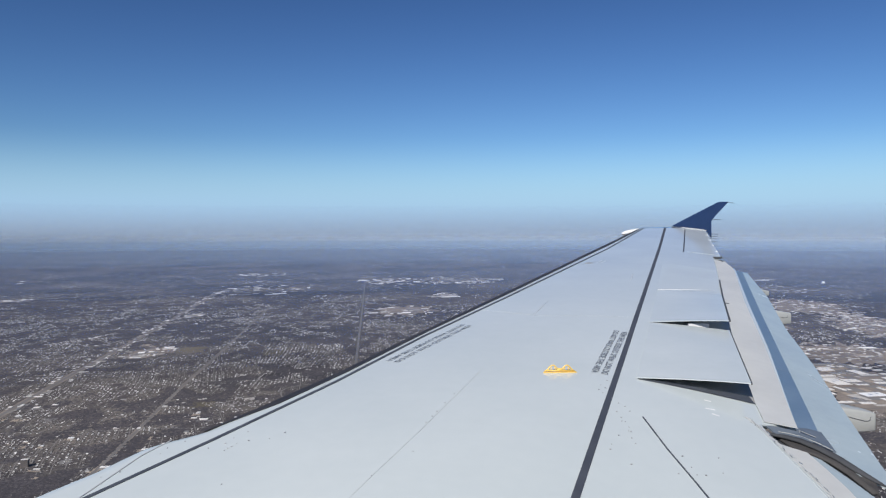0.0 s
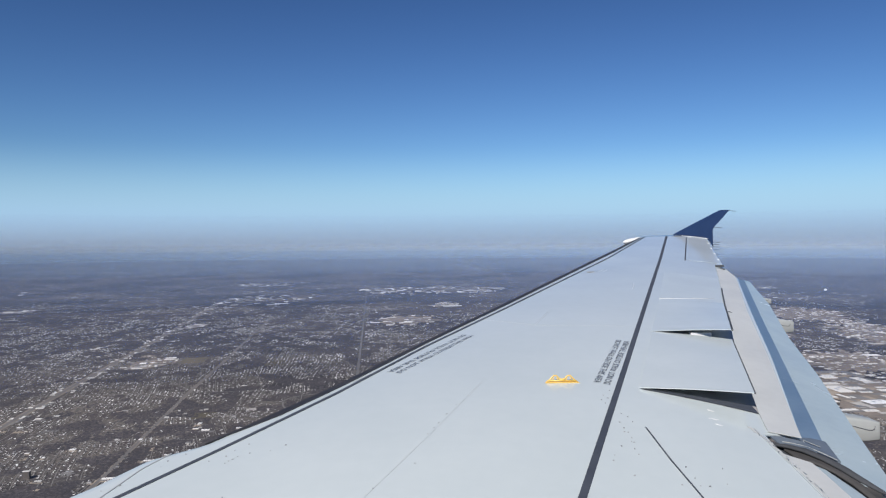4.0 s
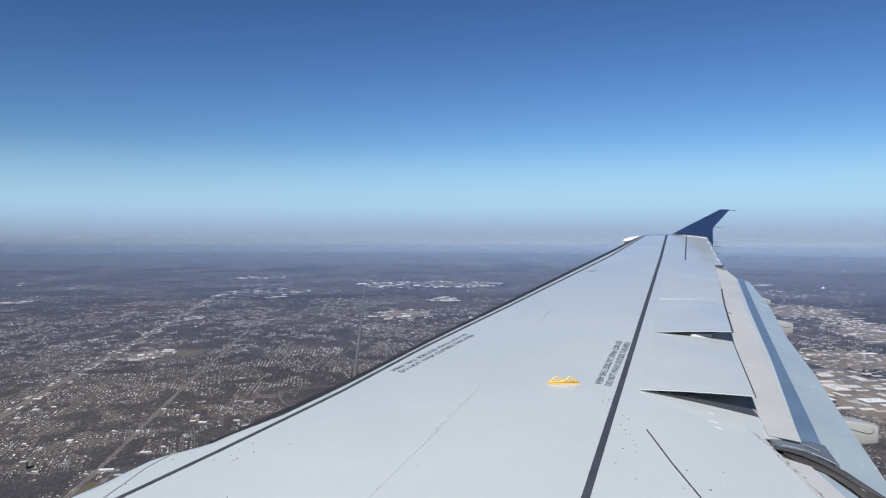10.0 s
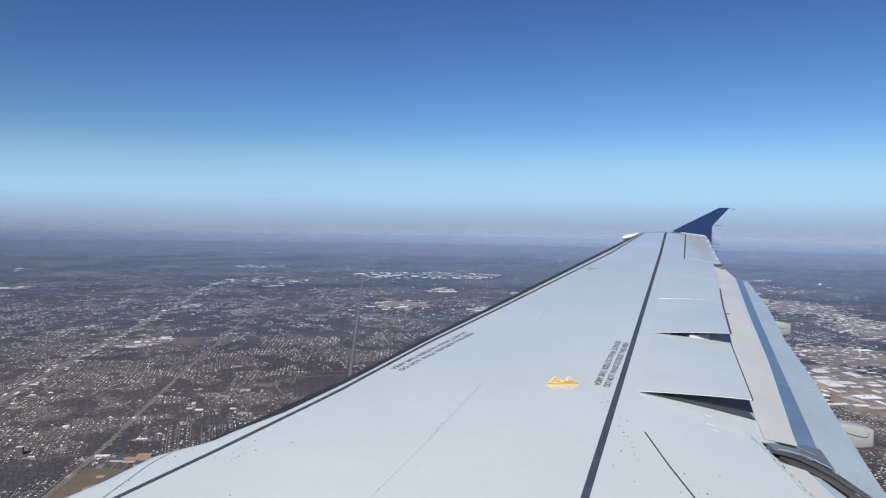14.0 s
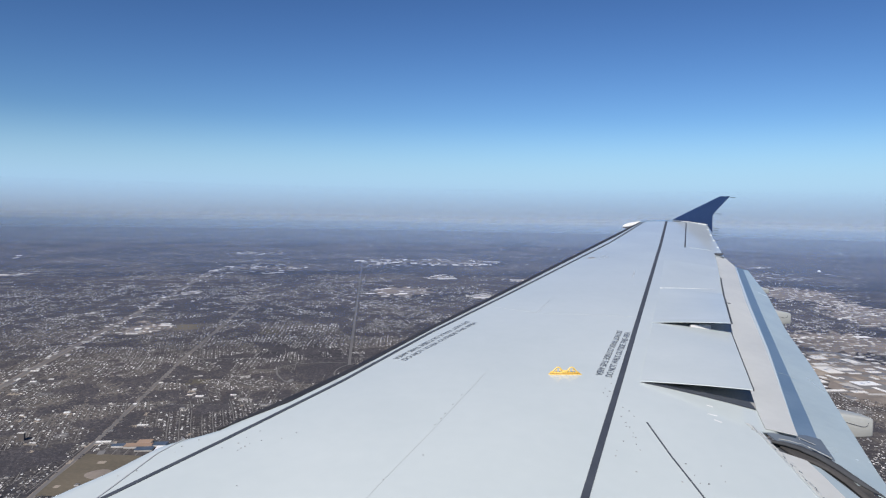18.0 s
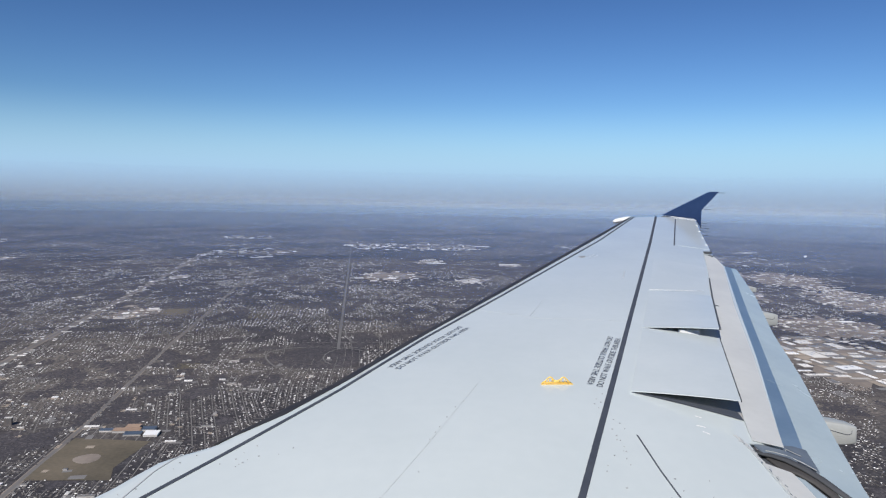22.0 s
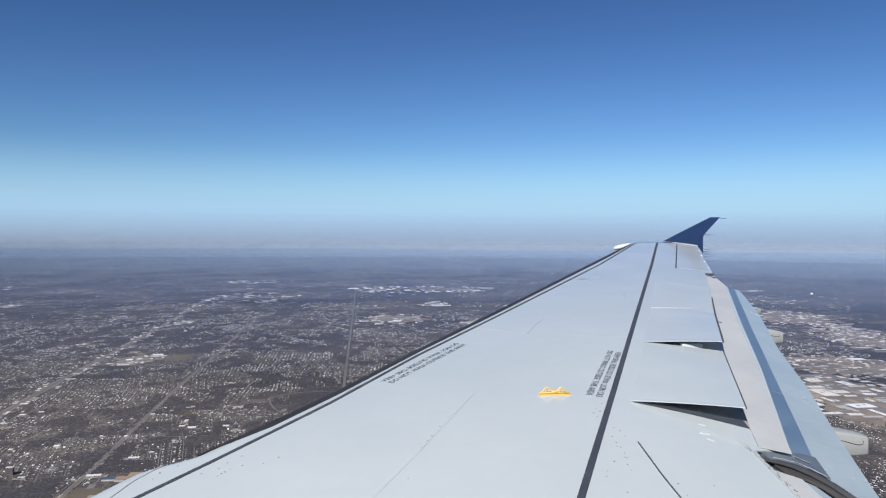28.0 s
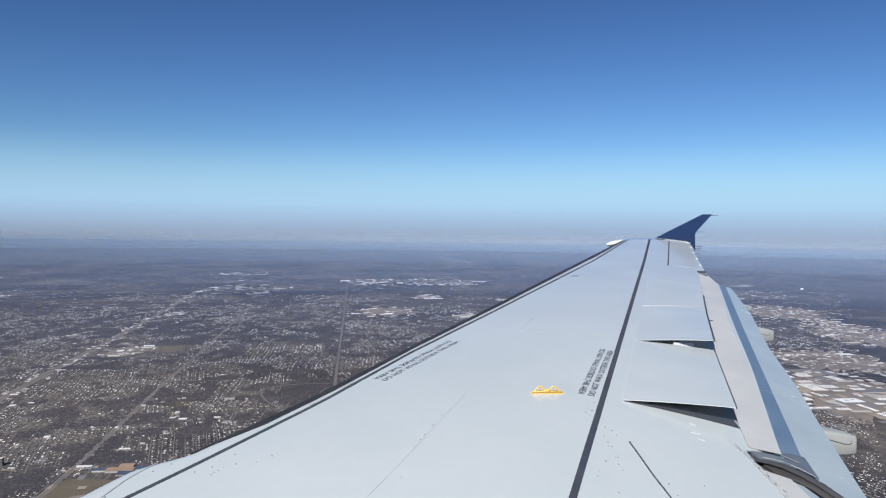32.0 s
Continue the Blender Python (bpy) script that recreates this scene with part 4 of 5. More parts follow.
for k, lie in enumerate((0.0, 11.0, -22.0, 86.0)):
    na, nb = int(2000 / street), int(1900 / step)
    c, s = math.cos(radians(lie)), math.sin(radians(lie))
    la, lb = np.meshgrid((np.arange(na) - na // 2) * street, np.arange(-900, 900, 4.0), indexing="ij")
    la, lb = la.ravel(), lb.ravel()
    bend = [7.0 * (patchy(la, lb + d, 60, 3) - 0.5) for d in (0, 4.0)]
    corners = [((la + bend[0] - LANE_HALF), lb), ((la + bend[0] + LANE_HALF), lb), ((la + bend[1] + LANE_HALF), lb + 4.0), ((la + bend[1] - LANE_HALF), lb + 4.0)]
    corners = [(p * c - q * s, p * s + q * c + 700) for p, q in corners]
    ca, cb = corners[0]
    lot = cover(ca, cb)
    on_lane = (quarter_of(ca, cb) == k) & (lot > 0.42) & (cb > 170) & (cb < 900) & (np.abs(ca) < 0.7 * cb)
    lanes.append(np.stack([np.concatenate((grid(p[on_lane], q[on_lane]), np.full((on_lane.sum(), 1), 0.035 + 0.001 * k)), -1) for p, q in corners], 1).reshape(-1, 3))
    a, b, side = np.meshgrid((np.arange(na) - na // 2) * street, (np.arange(nb) - nb // 2) * step, np.array((-1.0, 1.0)), indexing="ij")
    a, b, side = a.ravel(), b.ravel(), side.ravel()
    live = ((b + 3.1 * np.floor(a / street)) % BLOCK > 1.4) & (rng.random(len(a)) < 0.8)
    a, b, side = a[live], b[live], side[live]
    loose = np.where(b > -250, 1.7, 1.0)
    a = a + side * (SIDE + rng.uniform(-0.14, 0.22, len(a)) * loose) + rng.normal(0, 0.05, len(a)) * loose + 7.0 * (patchy(a, b, 60, 3) - 0.5)
    b = b + rng.normal(0, 0.2, len(b)) * loose
    a, b = a * c - b * s, a * s + b * c + 700
    mine = (b > 140) & (b < 1400) & (np.abs(a) < 0.72 * b + 20)
    a, b = a[mine], b[mine]
    mine = quarter_of(a, b) == k
    rows_a.append(a[mine]), rows_b.append(b[mine]), rows_s.append(np.full(mine.sum(), radians(lie)))
A, Bq, S = np.concatenate(rows_a), np.concatenate(rows_b), np.concatenate(rows_s)
lane_v = np.concatenate(lanes)
tagged(new("side_streets", arrays_data("side_streets", lane_v, np.arange(len(lane_v)).reshape(-1, 4), LANE)), "narrow grey side streets between house rows", "streets", kind="stuff")
P = grid(A, Bq)
X, Y = P[:, 0], P[:, 1]
town = cover(A, Bq)
fade = np.clip(1.32 - Y / 740, 0.06, 1) * np.clip(2.4 * patchy(A * 2.2, Bq * 0.7, 6.5, 2) - 0.1, 0.10, 1)
keep = (np.abs(X) < 0.66 * Y + 12) & (Y > 165)
thick = 0.425 + 0.08 * np.clip((Y - 280) / 500, 0, 1)
keep &= rng.random(len(X)) < np.clip((town - thick) * 16.0, 0.02, 1.0) * fade
keep &= (commercial(X, Y) < 0.05) & clear_of(X, Y)
for line, gap in ((MAIN, 3.6), (SECOND, 1.5), (THIRD, 1.9)):
    keep &= ~near_line(X, Y, line, gap)
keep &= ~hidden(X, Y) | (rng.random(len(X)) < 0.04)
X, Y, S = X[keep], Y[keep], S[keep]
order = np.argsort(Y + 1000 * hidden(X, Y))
X, Y, S = X[order], Y[order], S[order]
L = rng.uniform(0.40, 0.84, len(X)) * (1 + 0.5 * np.clip((Y - 500) / 400, 0, 1)) * np.where(rng.random(len(X)) < 0.10, 1.7, 1.0)
W = rng.uniform(0.26, 0.44, len(X))
H = rng.uniform(0.17, 0.30, len(X))
R = rng.uniform(0.10, 0.20, len(X))
# nearer houses shrunk, further ones lengthened above, to fit the camera's view
near_scale = 0.76 + 0.24 * np.clip((Y - 280) / 260, 0, 1)
L, W, H, R = L * near_scale, W * near_scale, H * near_scale, R * near_scale
TURN = GRID + S + np.where(rng.random(len(X)) < 0.7, 0, math.pi / 2) + rng.normal(0, 0.08, len(X))


def house_arrays(x, y, l, w, h, r, turn):
    """Walls with gables, and two roof slopes with eaves, for many houses at once."""
    n = len(x)
    c, s = np.cos(turn)[:, None], np.sin(turn)[:, None]

    def place(px, py, pz):
        return np.stack((x[:, None] + c * px - s * py, y[:, None] + s * px + c * py, pz), -1).reshape(-1, 3)

    hl, hw = l[:, None] / 2, w[:, None] / 2
    H1, R1 = h[:, None], r[:, None]
    wx = np.array((-1, 1, 1, -1, -1, 1, 1, -1, -1, 1)) * hl
    wy = np.array((-1, -1, 1, 1, -1, -1, 1, 1, 0, 0)) * hw
    wz = np.array((0, 0, 0, 0, 1, 1, 1, 1, 1, 1)) * H1 + np.array((0,) * 8 + (1, 1)) * R1
    walls = place(wx, wy, wz)
    tri = np.array(((0, 1, 5), (0, 5, 4), (2, 3, 7), (2, 7, 6), (3, 0, 4), (3, 4, 7), (7, 4, 8), (1, 2, 6), (1, 6, 5), (5, 6, 9)))
    wf = (np.arange(n)[:, None, None] * 10 + tri).reshape(-1, 3)
    e = 1.12
    rx = np.array((-1, 1, 1, -1, 1, -1)) * hl * e
    ry = np.array((-1, -1, 0, 0, 1, 1)) * hw * e
    rz = H1 + np.array((-0.08, -0.08, 1.04, 1.04, -0.08, -0.08)) * R1 + 0.01
    roofs = place(rx, ry, rz)
    quad = np.array(((0, 1, 2, 3), (3, 2, 4, 5)))
    rf = (np.arange(n)[:, None, None] * 6 + quad).reshape(-1, 4)
    return walls, wf, roofs, rf


one = np.ones(1)
NEAR = 220
w_v, w_f, r_v, r_f = house_arrays(one * 0, one * 0, one * 1.1, one * 0.8, one * 0.42, one * 0.3, one * 0)
wall_me, roof_me = arrays_data("house_wall", w_v, w_f, SIDING), arrays_data("house_roof", r_v, r_f, ROOF)
chim = bm_data("chimney", (lambda b: (box_bm(b, 0.15, 0.25, 0.05, 0.15, 0.5, 0.86), b)[1])(bmesh.new()), BLOCK_WALL)
for i in range(NEAR):
    h = thing("house", "small pale gabled house among bare trees", "house", group="houses along the streets")
    h.matrix_world = pose(X[i], Y[i], 0, 0, 0, math.degrees(TURN[i]))
    h.scale = (L[i] / 1.1, W[i] / 0.8, H[i] / 0.42)
    part("wall", wall_me, h)
    roof = part("roof", roof_me, h)
    if i % 2:
        part("chimney", chim, roof)
w_v, w_f, r_v, r_f = house_arrays(X[NEAR:], Y[NEAR:], L[NEAR:], W[NEAR:], H[NEAR:], R[NEAR:], TURN[NEAR:])
town_thing = thing("far_houses", "countless pale gabled houses in rows along streets", "houses", kind="stuff")
tagged(part("far_house_walls", arrays_data("far_house_walls", w_v, w_f, SIDING), town_thing), kind="stuff")
tagged(part("far_house_roofs", arrays_data("far_house_roofs", r_v, r_f, ROOF), town_thing), kind="stuff")


# pale drives and trodden yards beside the houses
nd = len(X)
dc, ds = np.cos(TURN)[:, None], np.sin(TURN)[:, None]
dl, dw = rng.uniform(0.12, 0.7, (nd, 1)), rng.uniform(0.08, 0.32, (nd, 1))
dx0, dy0 = X[:, None] + rng.normal(0, 0.4, (nd, 1)), Y[:, None] + rng.normal(0, 0.4, (nd, 1))
qx, qy = np.array((-1, 1, 1, -1)) * dl, np.array((-1, -1, 1, 1)) * dw
dv = np.stack((dx0 + dc * qx - ds * qy, dy0 + ds * qx + dc * qy, np.broadcast_to(0.03 + 0.012 * rng.random((nd, 1)), (nd, 4))), -1).reshape(-1, 3)
tagged(new("house_drives", arrays_data("house_drives", dv, np.arange(4 * nd).reshape(-1, 4), DRIVE)), "pale drives and yards beside houses", "drives", kind="stuff")


# flat-roofed sheds and shops
def shed_meshes():
    b = bmesh.new()
    box_bm(b, -0.5, 0.5, -0.5, 0.5, 0, 1)
    wall = bm_data("shed_wall", b, BLOCK_WALL)
    b = bmesh.new()
    box_bm(b, -0.51, 0.51, -0.51, 0.51, 1.0, 1.05)
    top = bm_data("shed_roof", b, FLAT_ROOF)
    b = bmesh.new()
    box_bm(b, -0.2, -0.08, -0.1, 0.1, 1.05, 1.25)
    box_bm(b, 0.2, 0.3, 0.12, 0.3, 1.05, 1.25)
    unit = bm_data("roof_unit", b, BARE_METAL)
    white = top.copy()
    white.materials[0] = WHITE_ROOF
    return wall, top, unit, white


shed_wall, shed_roof, roof_unit, white_roof = shed_meshes()


def shed(x, y, l, d, h, turn=6.0, label="pale flat-roofed commercial building beside parking", group="flat-roofed buildings", top=None):
    s = thing("warehouse", label, "building", group=group)
    s.matrix_world = pose(x, y, 0, 0, 0, turn)
    s.scale = (l, d, h)
    part("wall", shed_wall, s)
    r = part("roof", top or shed_roof, s)
    part("roof_unit", roof_unit, r)
    return s


sheds, lots = [], []


def apart(x, y, l, q, gap):
    return all(abs(x - u) > (l + lu) / 2 + gap or abs(y - v) > (q + qu) / 2 + gap for u, v, lu, qu in sheds)


for cx, cy, w, d, count in CENTRES:
    big = (1 + max(0, cy - 480) / 520) * (0.62 if cx > 250 else 2.0 if cx > 200 else 1.0)
    for _ in range(count * 8 // 5 if cx > 250 else count):
        for _try in range(12):
            u, v = rng.uniform(-1, 1), rng.uniform(-1, 1)
            x, y = cx + u * w * 0.95 + v * d * 0.12, cy + v * d * 0.95
            l, q = (0.9 + rng.gamma(1.0, 2.6)) * big, (0.9 + rng.gamma(1.3, 1.5)) * big
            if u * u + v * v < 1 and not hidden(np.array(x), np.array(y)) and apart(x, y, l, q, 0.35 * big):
                sheds.append((x, y, l, q))
                break
    for _ in range(count * 3 // 4 + 6):
        u, v = rng.normal(0, 0.42, 2)
        lots.append((cx + u * w + v * d * 0.12, cy + v * d, rng.uniform(1.5, 5.5) * big, rng.uniform(1.5, 6.0) * big))
for n_c, (cx, cy, w, d, count) in enumerate(CENTRES):
    if cy > 850:
        continue
    turns = [2 * math.pi * i / 40 for i in range(40)]
    edge = [(0.5 + 0.6 * rng.random()) for _ in turns]
    patch("worn_ground", [(cx + w * e * math.cos(a) + d * e * math.sin(a) * 0.12, cy + d * e * math.sin(a)) for a, e in zip(turns, edge)], WORN, 0.012 + 0.0004 * n_c, "worn pale ground among works and shops", "yard")
for k in range(330):
    b = 185 + 740 * rng.random() ** 1.4
    if patchy(np.array(float(k % 2) * 40), np.array(b), 9, 3) < 0.4:
        continue
    x = x_at(MAIN, b) + (-1) ** k * (1.5 + abs(rng.normal(0, 1.9)))
    l, q = 0.6 + rng.gamma(1.3, 0.9), 0.6 + rng.gamma(1.3, 0.9)
    if apart(x, b, l, q, 0.15):
        sheds.append((x, b, l, q))
for k in range(46):
    b = rng.uniform(185, 345)
    x = rng.uniform(-0.62, -0.15) * b
    l, q = 0.8 + rng.gamma(1.5, 0.8), 0.7 + rng.gamma(1.5, 0.6)
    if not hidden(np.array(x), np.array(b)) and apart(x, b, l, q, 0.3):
        sheds.append((x, b, l, q))
        lots.append((x + rng.uniform(-1.5, 1.5), b - q * 0.9, l * rng.uniform(1.2, 2.2), q * rng.uniform(1.0, 2.2)))
for k in range(70):
    b = 190 + 850 * rng.random() ** 1.3
    x = rng.uniform(-0.62, 0.62) * b
    l, q = rng.uniform(0.9, 2.6), rng.uniform(0.8, 2.2)
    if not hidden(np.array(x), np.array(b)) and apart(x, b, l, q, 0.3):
        sheds.append((x, b, l, q))
        lots.append((x + rng.uniform(-1, 1), b - q, l * 1.6, q * 1.3))
for k in range(380):
    # far estates
    y = rng.uniform(1000, 2500)
    x = y * rng.uniform(-0.62, 0.62)
    if patchy(np.array(x), np.array(y), 130, 2) > 0.70:
        sheds.append((x, y, 1.5 + rng.gamma(1.1, 2.6), 2.0 + rng.gamma(1.2, 3.5)))
sheds.sort(key=lambda p: p[1])
lot_mesh = mesh_data("parking_lot", [(-0.5, -0.5, 0), (0.5, -0.5, 0), (0.5, 0.5, 0), (-0.5, 0.5, 0)], [(0, 1, 2, 3)], PARKING)
concrete_mesh = mesh_data("concrete_yard", [(-0.5, -0.5, 0), (0.5, -0.5, 0), (0.5, 0.5, 0), (-0.5, 0.5, 0)], [(0, 1, 2, 3)], CONCRETE)
soil_mesh = mesh_data("bare_yard", [(-0.5, -0.5, 0), (0.5, -0.5, 0), (0.5, 0.5, 0), (-0.5, 0.5, 0)], [(0, 1, 2, 3)], BARE_SOIL)
for i, (x, y, l, q) in enumerate(sheds[:290]):
    strip = abs(x - x_at(MAIN, y)) < 14 or commercial(np.array([x]), np.array([y]))[0] > 0
    if rng.random() < (0.7 if strip else 0.35):
        shed(x, y, l, q, rng.uniform(0.22, 0.42), 6 + rng.normal(0, 1.5), "white flat-roofed commercial building beside parking", top=white_roof)
    else:
        shed(x, y, l, q, rng.uniform(0.22, 0.42), 6 + rng.normal(0, 1.5))
    if i % 2 == 0:
        lot = tagged(new("parking_lot", lot_mesh), "grey paved lot beside a flat-roofed building", "parking lot", kind="structure")
        lot.matrix_world = pose(x + rng.uniform(-1, 1) * l * 0.3, y - q * 0.6, 0.06 + 0.0001 * i, 0, 0, 6)
        lot.scale = (l * 1.4, q * 1.4, 1)
for k in range(150):
    b = 185 + 700 * rng.random() ** 1.4
    lots.append((rng.uniform(-0.62, 0.62) * b, b, 0.8 + rng.gamma(1.3, 1.1), 0.8 + rng.gamma(1.3, 1.3)))
for k in range(60):
    y = rng.uniform(190, 900)
    lots.append((x_at(MAIN, y) + (-1) ** k * rng.uniform(1.5, 4.5), y, rng.uniform(1.0, 3.2), rng.uniform(1.0, 4.0)))
for k, (x, y, w, d) in enumerate(lots):
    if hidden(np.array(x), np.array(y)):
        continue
    yard = tagged(new("yard", (lot_mesh, soil_mesh, concrete_mesh, lot_mesh, soil_mesh)[k % 5]), "pale bare yard between flat-roofed sheds", "yard", kind="structure")
    yard.matrix_world = pose(x, y, 0.022 + 0.00004 * k, 0, 0, 6 + 8 * rng.normal())
    yard.scale = (w, d, 1)
far = np.array(sheds[290:])
nf = len(far)
estate = thing("far_sheds", "many pale flat-roofed sheds far off", "sheds", kind="stuff")
pick = rng.random(nf) < 0.6
for chosen, roof_mat in ((pick, WHITE_ROOF), (~pick, FLAT_ROOF)):
    f, m = far[chosen], chosen.sum()
    w_v, w_f, r_v, r_f = house_arrays(f[:, 0], f[:, 1], f[:, 2], f[:, 3], rng.uniform(0.22, 0.45, m), np.full(m, 0.05), GRID + rng.normal(0, 0.12, m))
    tagged(part("far_shed_walls", arrays_data("far_shed_walls", w_v, w_f, BLOCK_WALL), estate), kind="stuff")
    tagged(part("far_shed_roofs", arrays_data("far_shed_roofs", r_v, r_f, roof_mat), estate), kind="stuff")

# school with tan and blue roofs on its playing field
patch("playing_field", [(-111, 196), (-87, 197), (-90, 206), (-88, 229), (-113, 231)], DRY_GRASS, 0.05, "dry grass playing field", "field")
patch("ball_field", [(-101 + 3.8 * math.cos(a), 213 + 4.0 * math.sin(a) * (1 + 0.2 * math.cos(a))) for a in np.linspace(0, 6.2, 20)], WORN, 0.065, "bare worn ball field", "field")
school = thing("school", "low school with tan and blue flat roofs", "school")
school.matrix_world = pose(-97, 238, 0, 0, 0, 6)
school.scale = (1.1, 1.1, 0.8)
for x0, x1, y0, y1, h, mat in ((-6, 2, -1, 2, 0.9, TAN_ROOF), (-3, 1, 2, 5, 1.1, TAN_ROOF), (2, 6, 0, 3, 0.9, BLUE_ROOF), (-10, -6, 0, 2, 0.8, BLUE_ROOF), (4, 8, -5, -1, 0.9, FLAT_ROOF), (-2, 3, -4, -1, 0.7, BLUE_ROOF)):
    b = bmesh.new()
    box_bm(b, x0, x1, y0, y1, 0, h)
    block = part("wall", bm_data("school_wall", b, BLOCK_WALL), school)
    b = bmesh.new()
    box_bm(b, x0 - 0.1, x1 + 0.1, y0 - 0.1, y1 + 0.1, h, h + 0.08)
    part("roof", bm_data("school_roof", b, mat), block)
for cx, cy, w, d, mat, label in ((-178, 303, 3, 2, BARE_SOIL, "bare tan sports ground"), (-166, 304, 3, 2.4, PARKING, "grey paved yard"), (-110, 330, 5, 6, DRY_GRASS, "dry grass park"),
                                 (-205, 500, 4, 6, BARE_SOIL, "bare brown field"), (-167, 482, 8, 11, DRY_GRASS, "dry brown field"), (-110, 470, 6, 9, DRY_GRASS, "dry grass lot"), (230, 420, 12, 7, BARE_SOIL, "bare brown field"), (250, 345, 9, 5, DRY_GRASS, "dry grass lot")):
    patch("open_lot", [tuple(np.array((cx, cy)) + AX * sx * w + BX * sy * d) for sx, sy in ((-1, -1), (1, -0.9), (0.95, 1), (-1, 1))], mat, 0.04, label, "lot")


# an apartment tower with its rows of windows
def tower(x, y, l, d, storeys, turn=6.0):
    t = thing("apartment_tower", "brown brick apartment tower with rows of dark windows", "building", group="towers")
    t.matrix_world = pose(x, y, 0, 0, 0, turn)
    h = storeys * 0.32
    b = bmesh.new()
    box_bm(b, -l / 2, l / 2, -d / 2, d / 2, 0, h)
    body = part("wall", bm_data("tower_wall", b, BRICK), t)
    b = bmesh.new()
    box_bm(b, -l / 2 - 0.05, l / 2 + 0.05, -d / 2 - 0.05, d / 2 + 0.05, h, h + 0.12)
    part("roof", bm_data("tower_roof", b, FLAT_ROOF), t)
    b = bmesh.new()
    box_bm(b, -0.09, 0.09, -0.01, 0.01, -0.08, 0.08)
    pane = bm_data("window", b, HOLLOW)
    n = int(l / 0.36)
    for s in range(storeys):
        for k in range(n):
            o = part("window", pane, body)
            o.location = (-l / 2 + (k + 0.5) * l / n, -d / 2 - 0.005, 0.18 + s * 0.32)


tower(-141, 243, 2.2, 1.2, 8)
tower(-44, 672, 3.6, 1.6, 9)

# white domed tank
dome = thing("domed_tank", "round white domed tank", "tank")
dome.matrix_world = pose(563, 1072, 0)
dome.scale = (0.62, 0.62, 0.75)
b = bmesh.new()
bmesh.ops.create_cone(b, cap_ends=True, segments=24, radius1=3.4, radius2=3.4, depth=2.2, matrix=Matrix.Translation((0, 0, 1.1)))
part("shell", bm_data("tank_shell", b, WHITE, True), dome)
b = bmesh.new()
bmesh.ops.create_uvsphere(b, u_segments=24, v_segments=12, radius=3.5)
bmesh.ops.delete(b, geom=[v for v in b.verts if v.co.z < -0.1], context="VERTS")
for v in b.verts:
    v.co.z = v.co.z * 0.45 + 2.2
part("roof", bm_data("tank_roof", b, WHITE, True), dome)

# ---- trees ----
N = 640000
TX, TY = rng.uniform(-1, 1, N), 160 + 1300 * rng.random(N) ** 1.7
TX = TX * (0.66 * TY + 10)
ta, tb = to_grid(TX, TY)
woods = cover(ta, tb)
copse = patchy(ta, tb, 22, 2)
chance = np.clip((0.445 + 0.08 * np.clip((TY - 280) / 500, 0, 1) - woods) * 16, 0.02, 1) * np.clip(0.55 + 1.0 * copse, 0, 1) * np.clip(1.5 - TY / 1500, 0.3, 1)
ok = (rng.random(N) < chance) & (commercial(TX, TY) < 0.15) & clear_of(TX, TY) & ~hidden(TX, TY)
ok |= (rng.random(N) < 0.9) & (((TX + 52) / 21) ** 2 + ((TY - 352) / 23) ** 2 < 1)
for line, gap in ((spur, 0.5), (MAIN, 2.4), (SECOND, 0.8), (THIRD, 0.9), (loop, 0.8)):
    ok &= ~near_line(TX, TY, line, gap)
near = Y < 1000
gx = np.concatenate((X[near], X[near])) + rng.normal(0, 0.5, 2 * near.sum())
gy = np.concatenate((Y[near], Y[near])) + rng.uniform(-0.15, 1.2, 2 * near.sum())
bulk = np.concatenate((np.ones(ok.sum()), np.full(len(gx), 0.27)))
TX, TY = np.concatenate((TX[ok], gx)), np.concatenate((TY[ok], gy))
o = np.argsort(TY)
TX, TY, bulk = TX[o], TY[o], bulk[o]


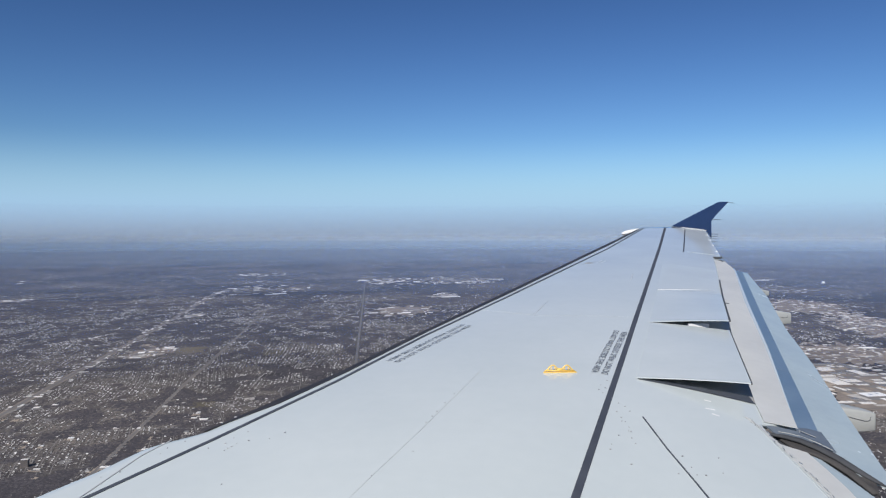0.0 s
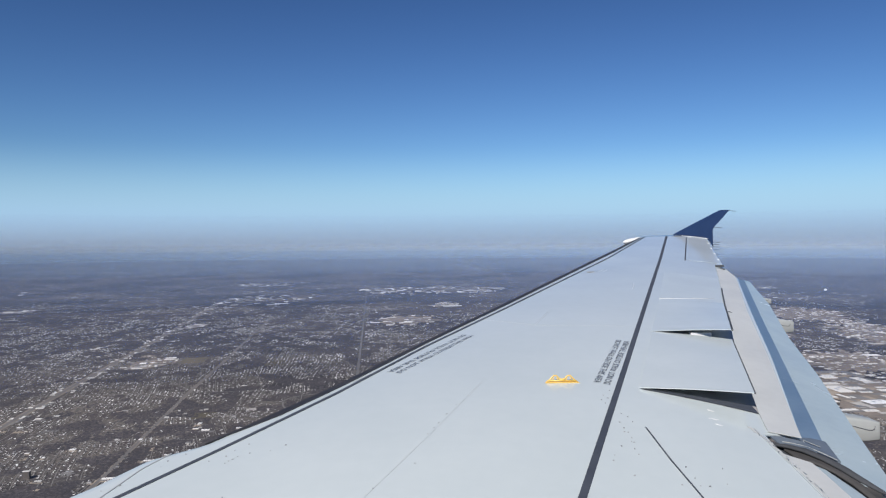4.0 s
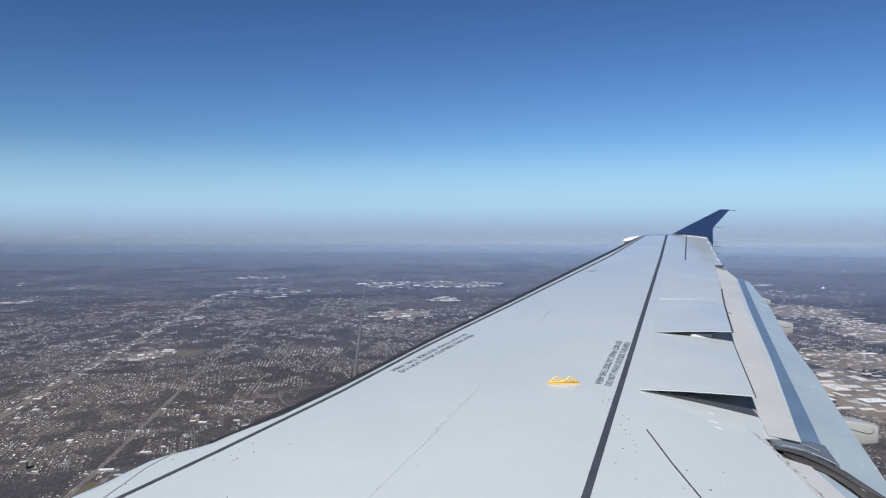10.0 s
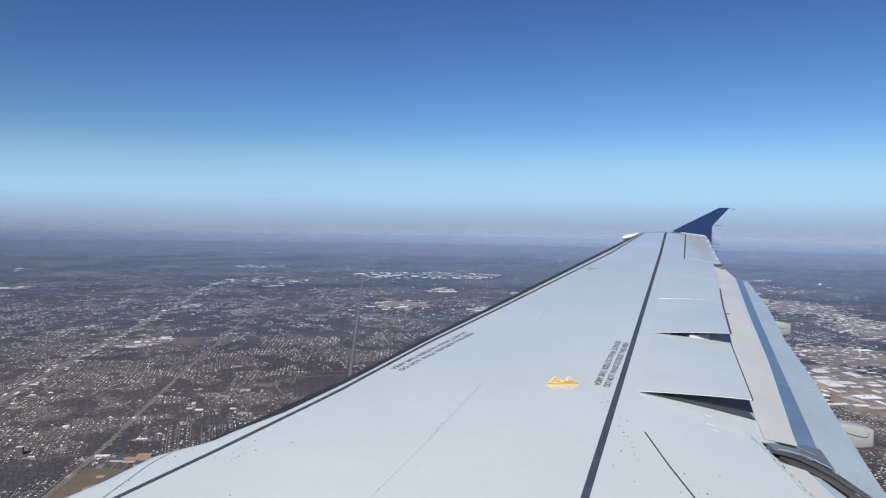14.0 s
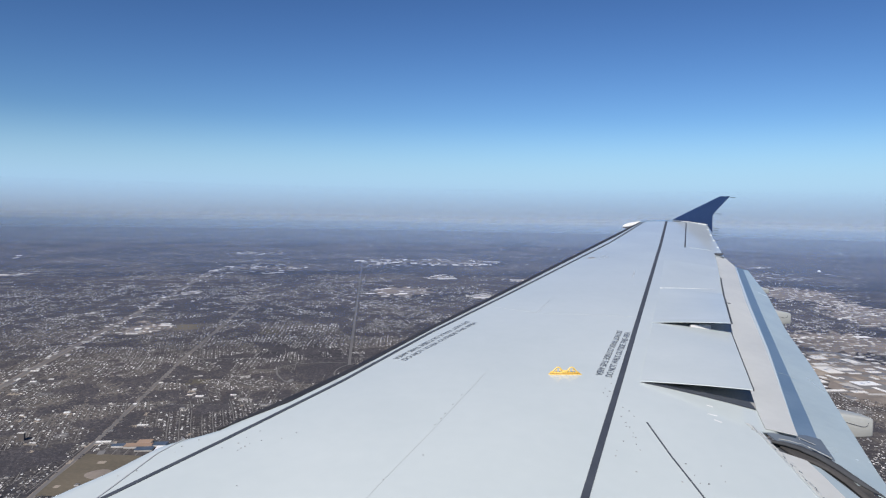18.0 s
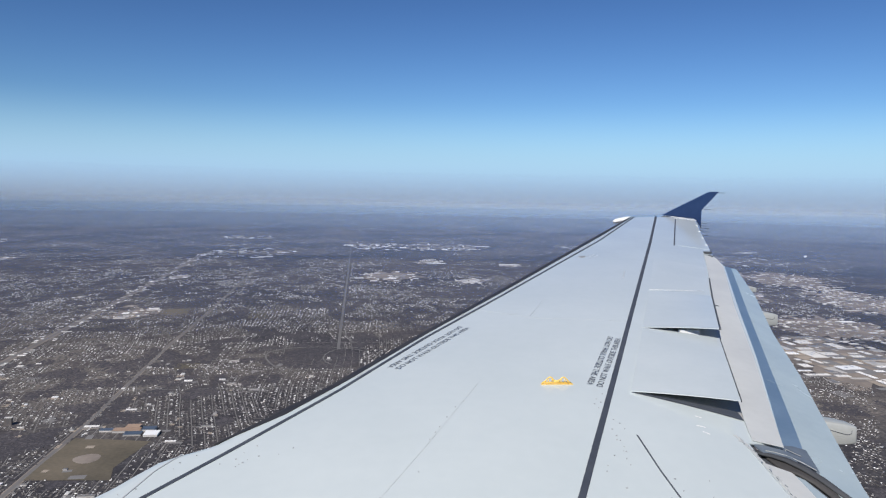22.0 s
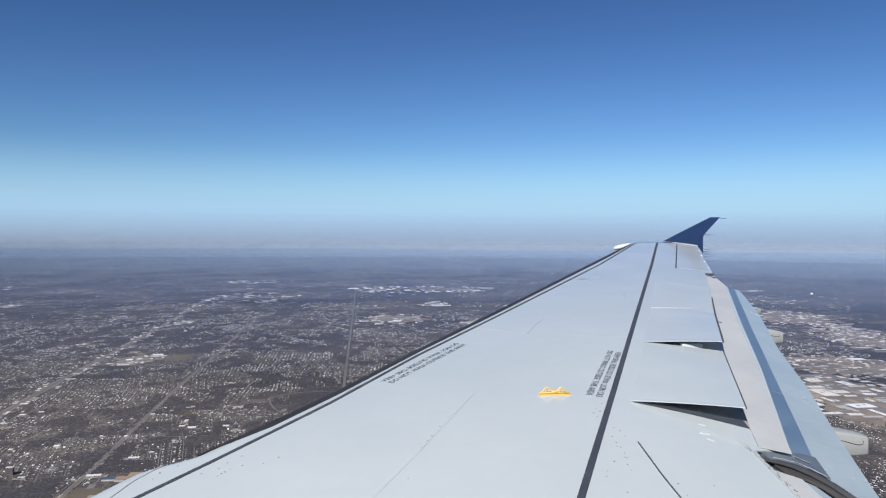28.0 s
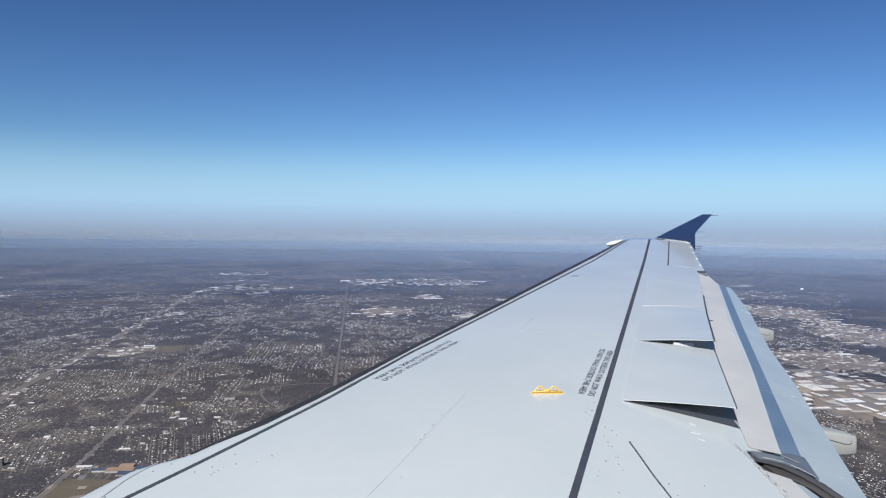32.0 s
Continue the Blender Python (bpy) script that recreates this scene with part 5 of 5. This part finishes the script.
def twig_arrays(x, y, r, h):
    """Ragged low crowns: uneven tufts that stand on the ground."""
    n = len(x)
    base = np.array(((1, 0, 0), (0.1, 1, 0), (-0.9, 0.2, 0), (0, -1, 0), (0.15, 0.1, 2.0)), float)
    v = base[None] * np.stack((r, r, h), -1)[:, None]
    spin = rng.uniform(0, 6.28, n)
    c, s = np.cos(spin)[:, None], np.sin(spin)[:, None]
    v = np.stack((v[..., 0] * c - v[..., 1] * s, v[..., 0] * s + v[..., 1] * c, v[..., 2]), -1)
    v *= 1 + rng.uniform(-0.35, 0.35, (n, 5, 1))
    v += np.stack((x, y, x * 0), -1)[:, None]
    f = np.array(((0, 1, 4), (1, 2, 4), (2, 3, 4), (3, 0, 4)))
    return v.reshape(-1, 3), (np.arange(n)[:, None, None] * 5 + f).reshape(-1, 3)


NT = 150
crown_n = 26
cz = rng.uniform(0.35, 1.15, crown_n)
ca = rng.uniform(0, 6.28, crown_n)
cr = rng.uniform(0.05, 0.42, crown_n) * np.sqrt(np.clip(1.25 - np.abs(cz - 0.75) * 1.4, 0.1, 1))
tv, tf = twig_arrays(cr * np.cos(ca), cr * np.sin(ca), rng.uniform(0.08, 0.17, crown_n), rng.uniform(0.08, 0.16, crown_n))
tv[:, 2] += np.repeat(cz - 0.12, 5)
crown_me = arrays_data("crown", tv, tf, TWIGS)
trunk_me = tube("trunk", [(0, 0, 0), (0.01, 0.01, 0.3), (0.0, 0.02, 0.6), (0.03, 0.0, 0.95)], [0.05, 0.04, 0.028, 0.01], BARK, 6)
limb_me = tube("limb", [(0, 0, 0.35), (0.12, 0.06, 0.6), (0.24, 0.10, 0.85)], [0.025, 0.016, 0.006], BARK, 5)
for i in range(NT):
    t = thing("tree", "bare brown winter tree between houses", "tree", group="bare trees")
    t.matrix_world = pose(TX[i], TY[i], 0, 0, 0, rng.uniform(0, 360))
    k = rng.uniform(0.8, 1.4)
    t.scale = (k, k, k)
    part("trunk", trunk_me, t)
    part("crown", crown_me, t)
    for q in range(2):
        l = part("limb", limb_me, t)
        l.rotation_euler = (0, 0, q * 2.4 + 0.5)
n = len(TX) - NT
tv, tf = twig_arrays(TX[NT:], TY[NT:], bulk[NT:] * rng.uniform(0.4, 0.95, n) * (0.65 + TY[NT:] / 800), rng.uniform(0.04, 0.13, n))
tagged(new("bare_woods", arrays_data("bare_woods", tv, tf, TWIGS)), "leafless brown woods and street trees", "woods", kind="stuff")
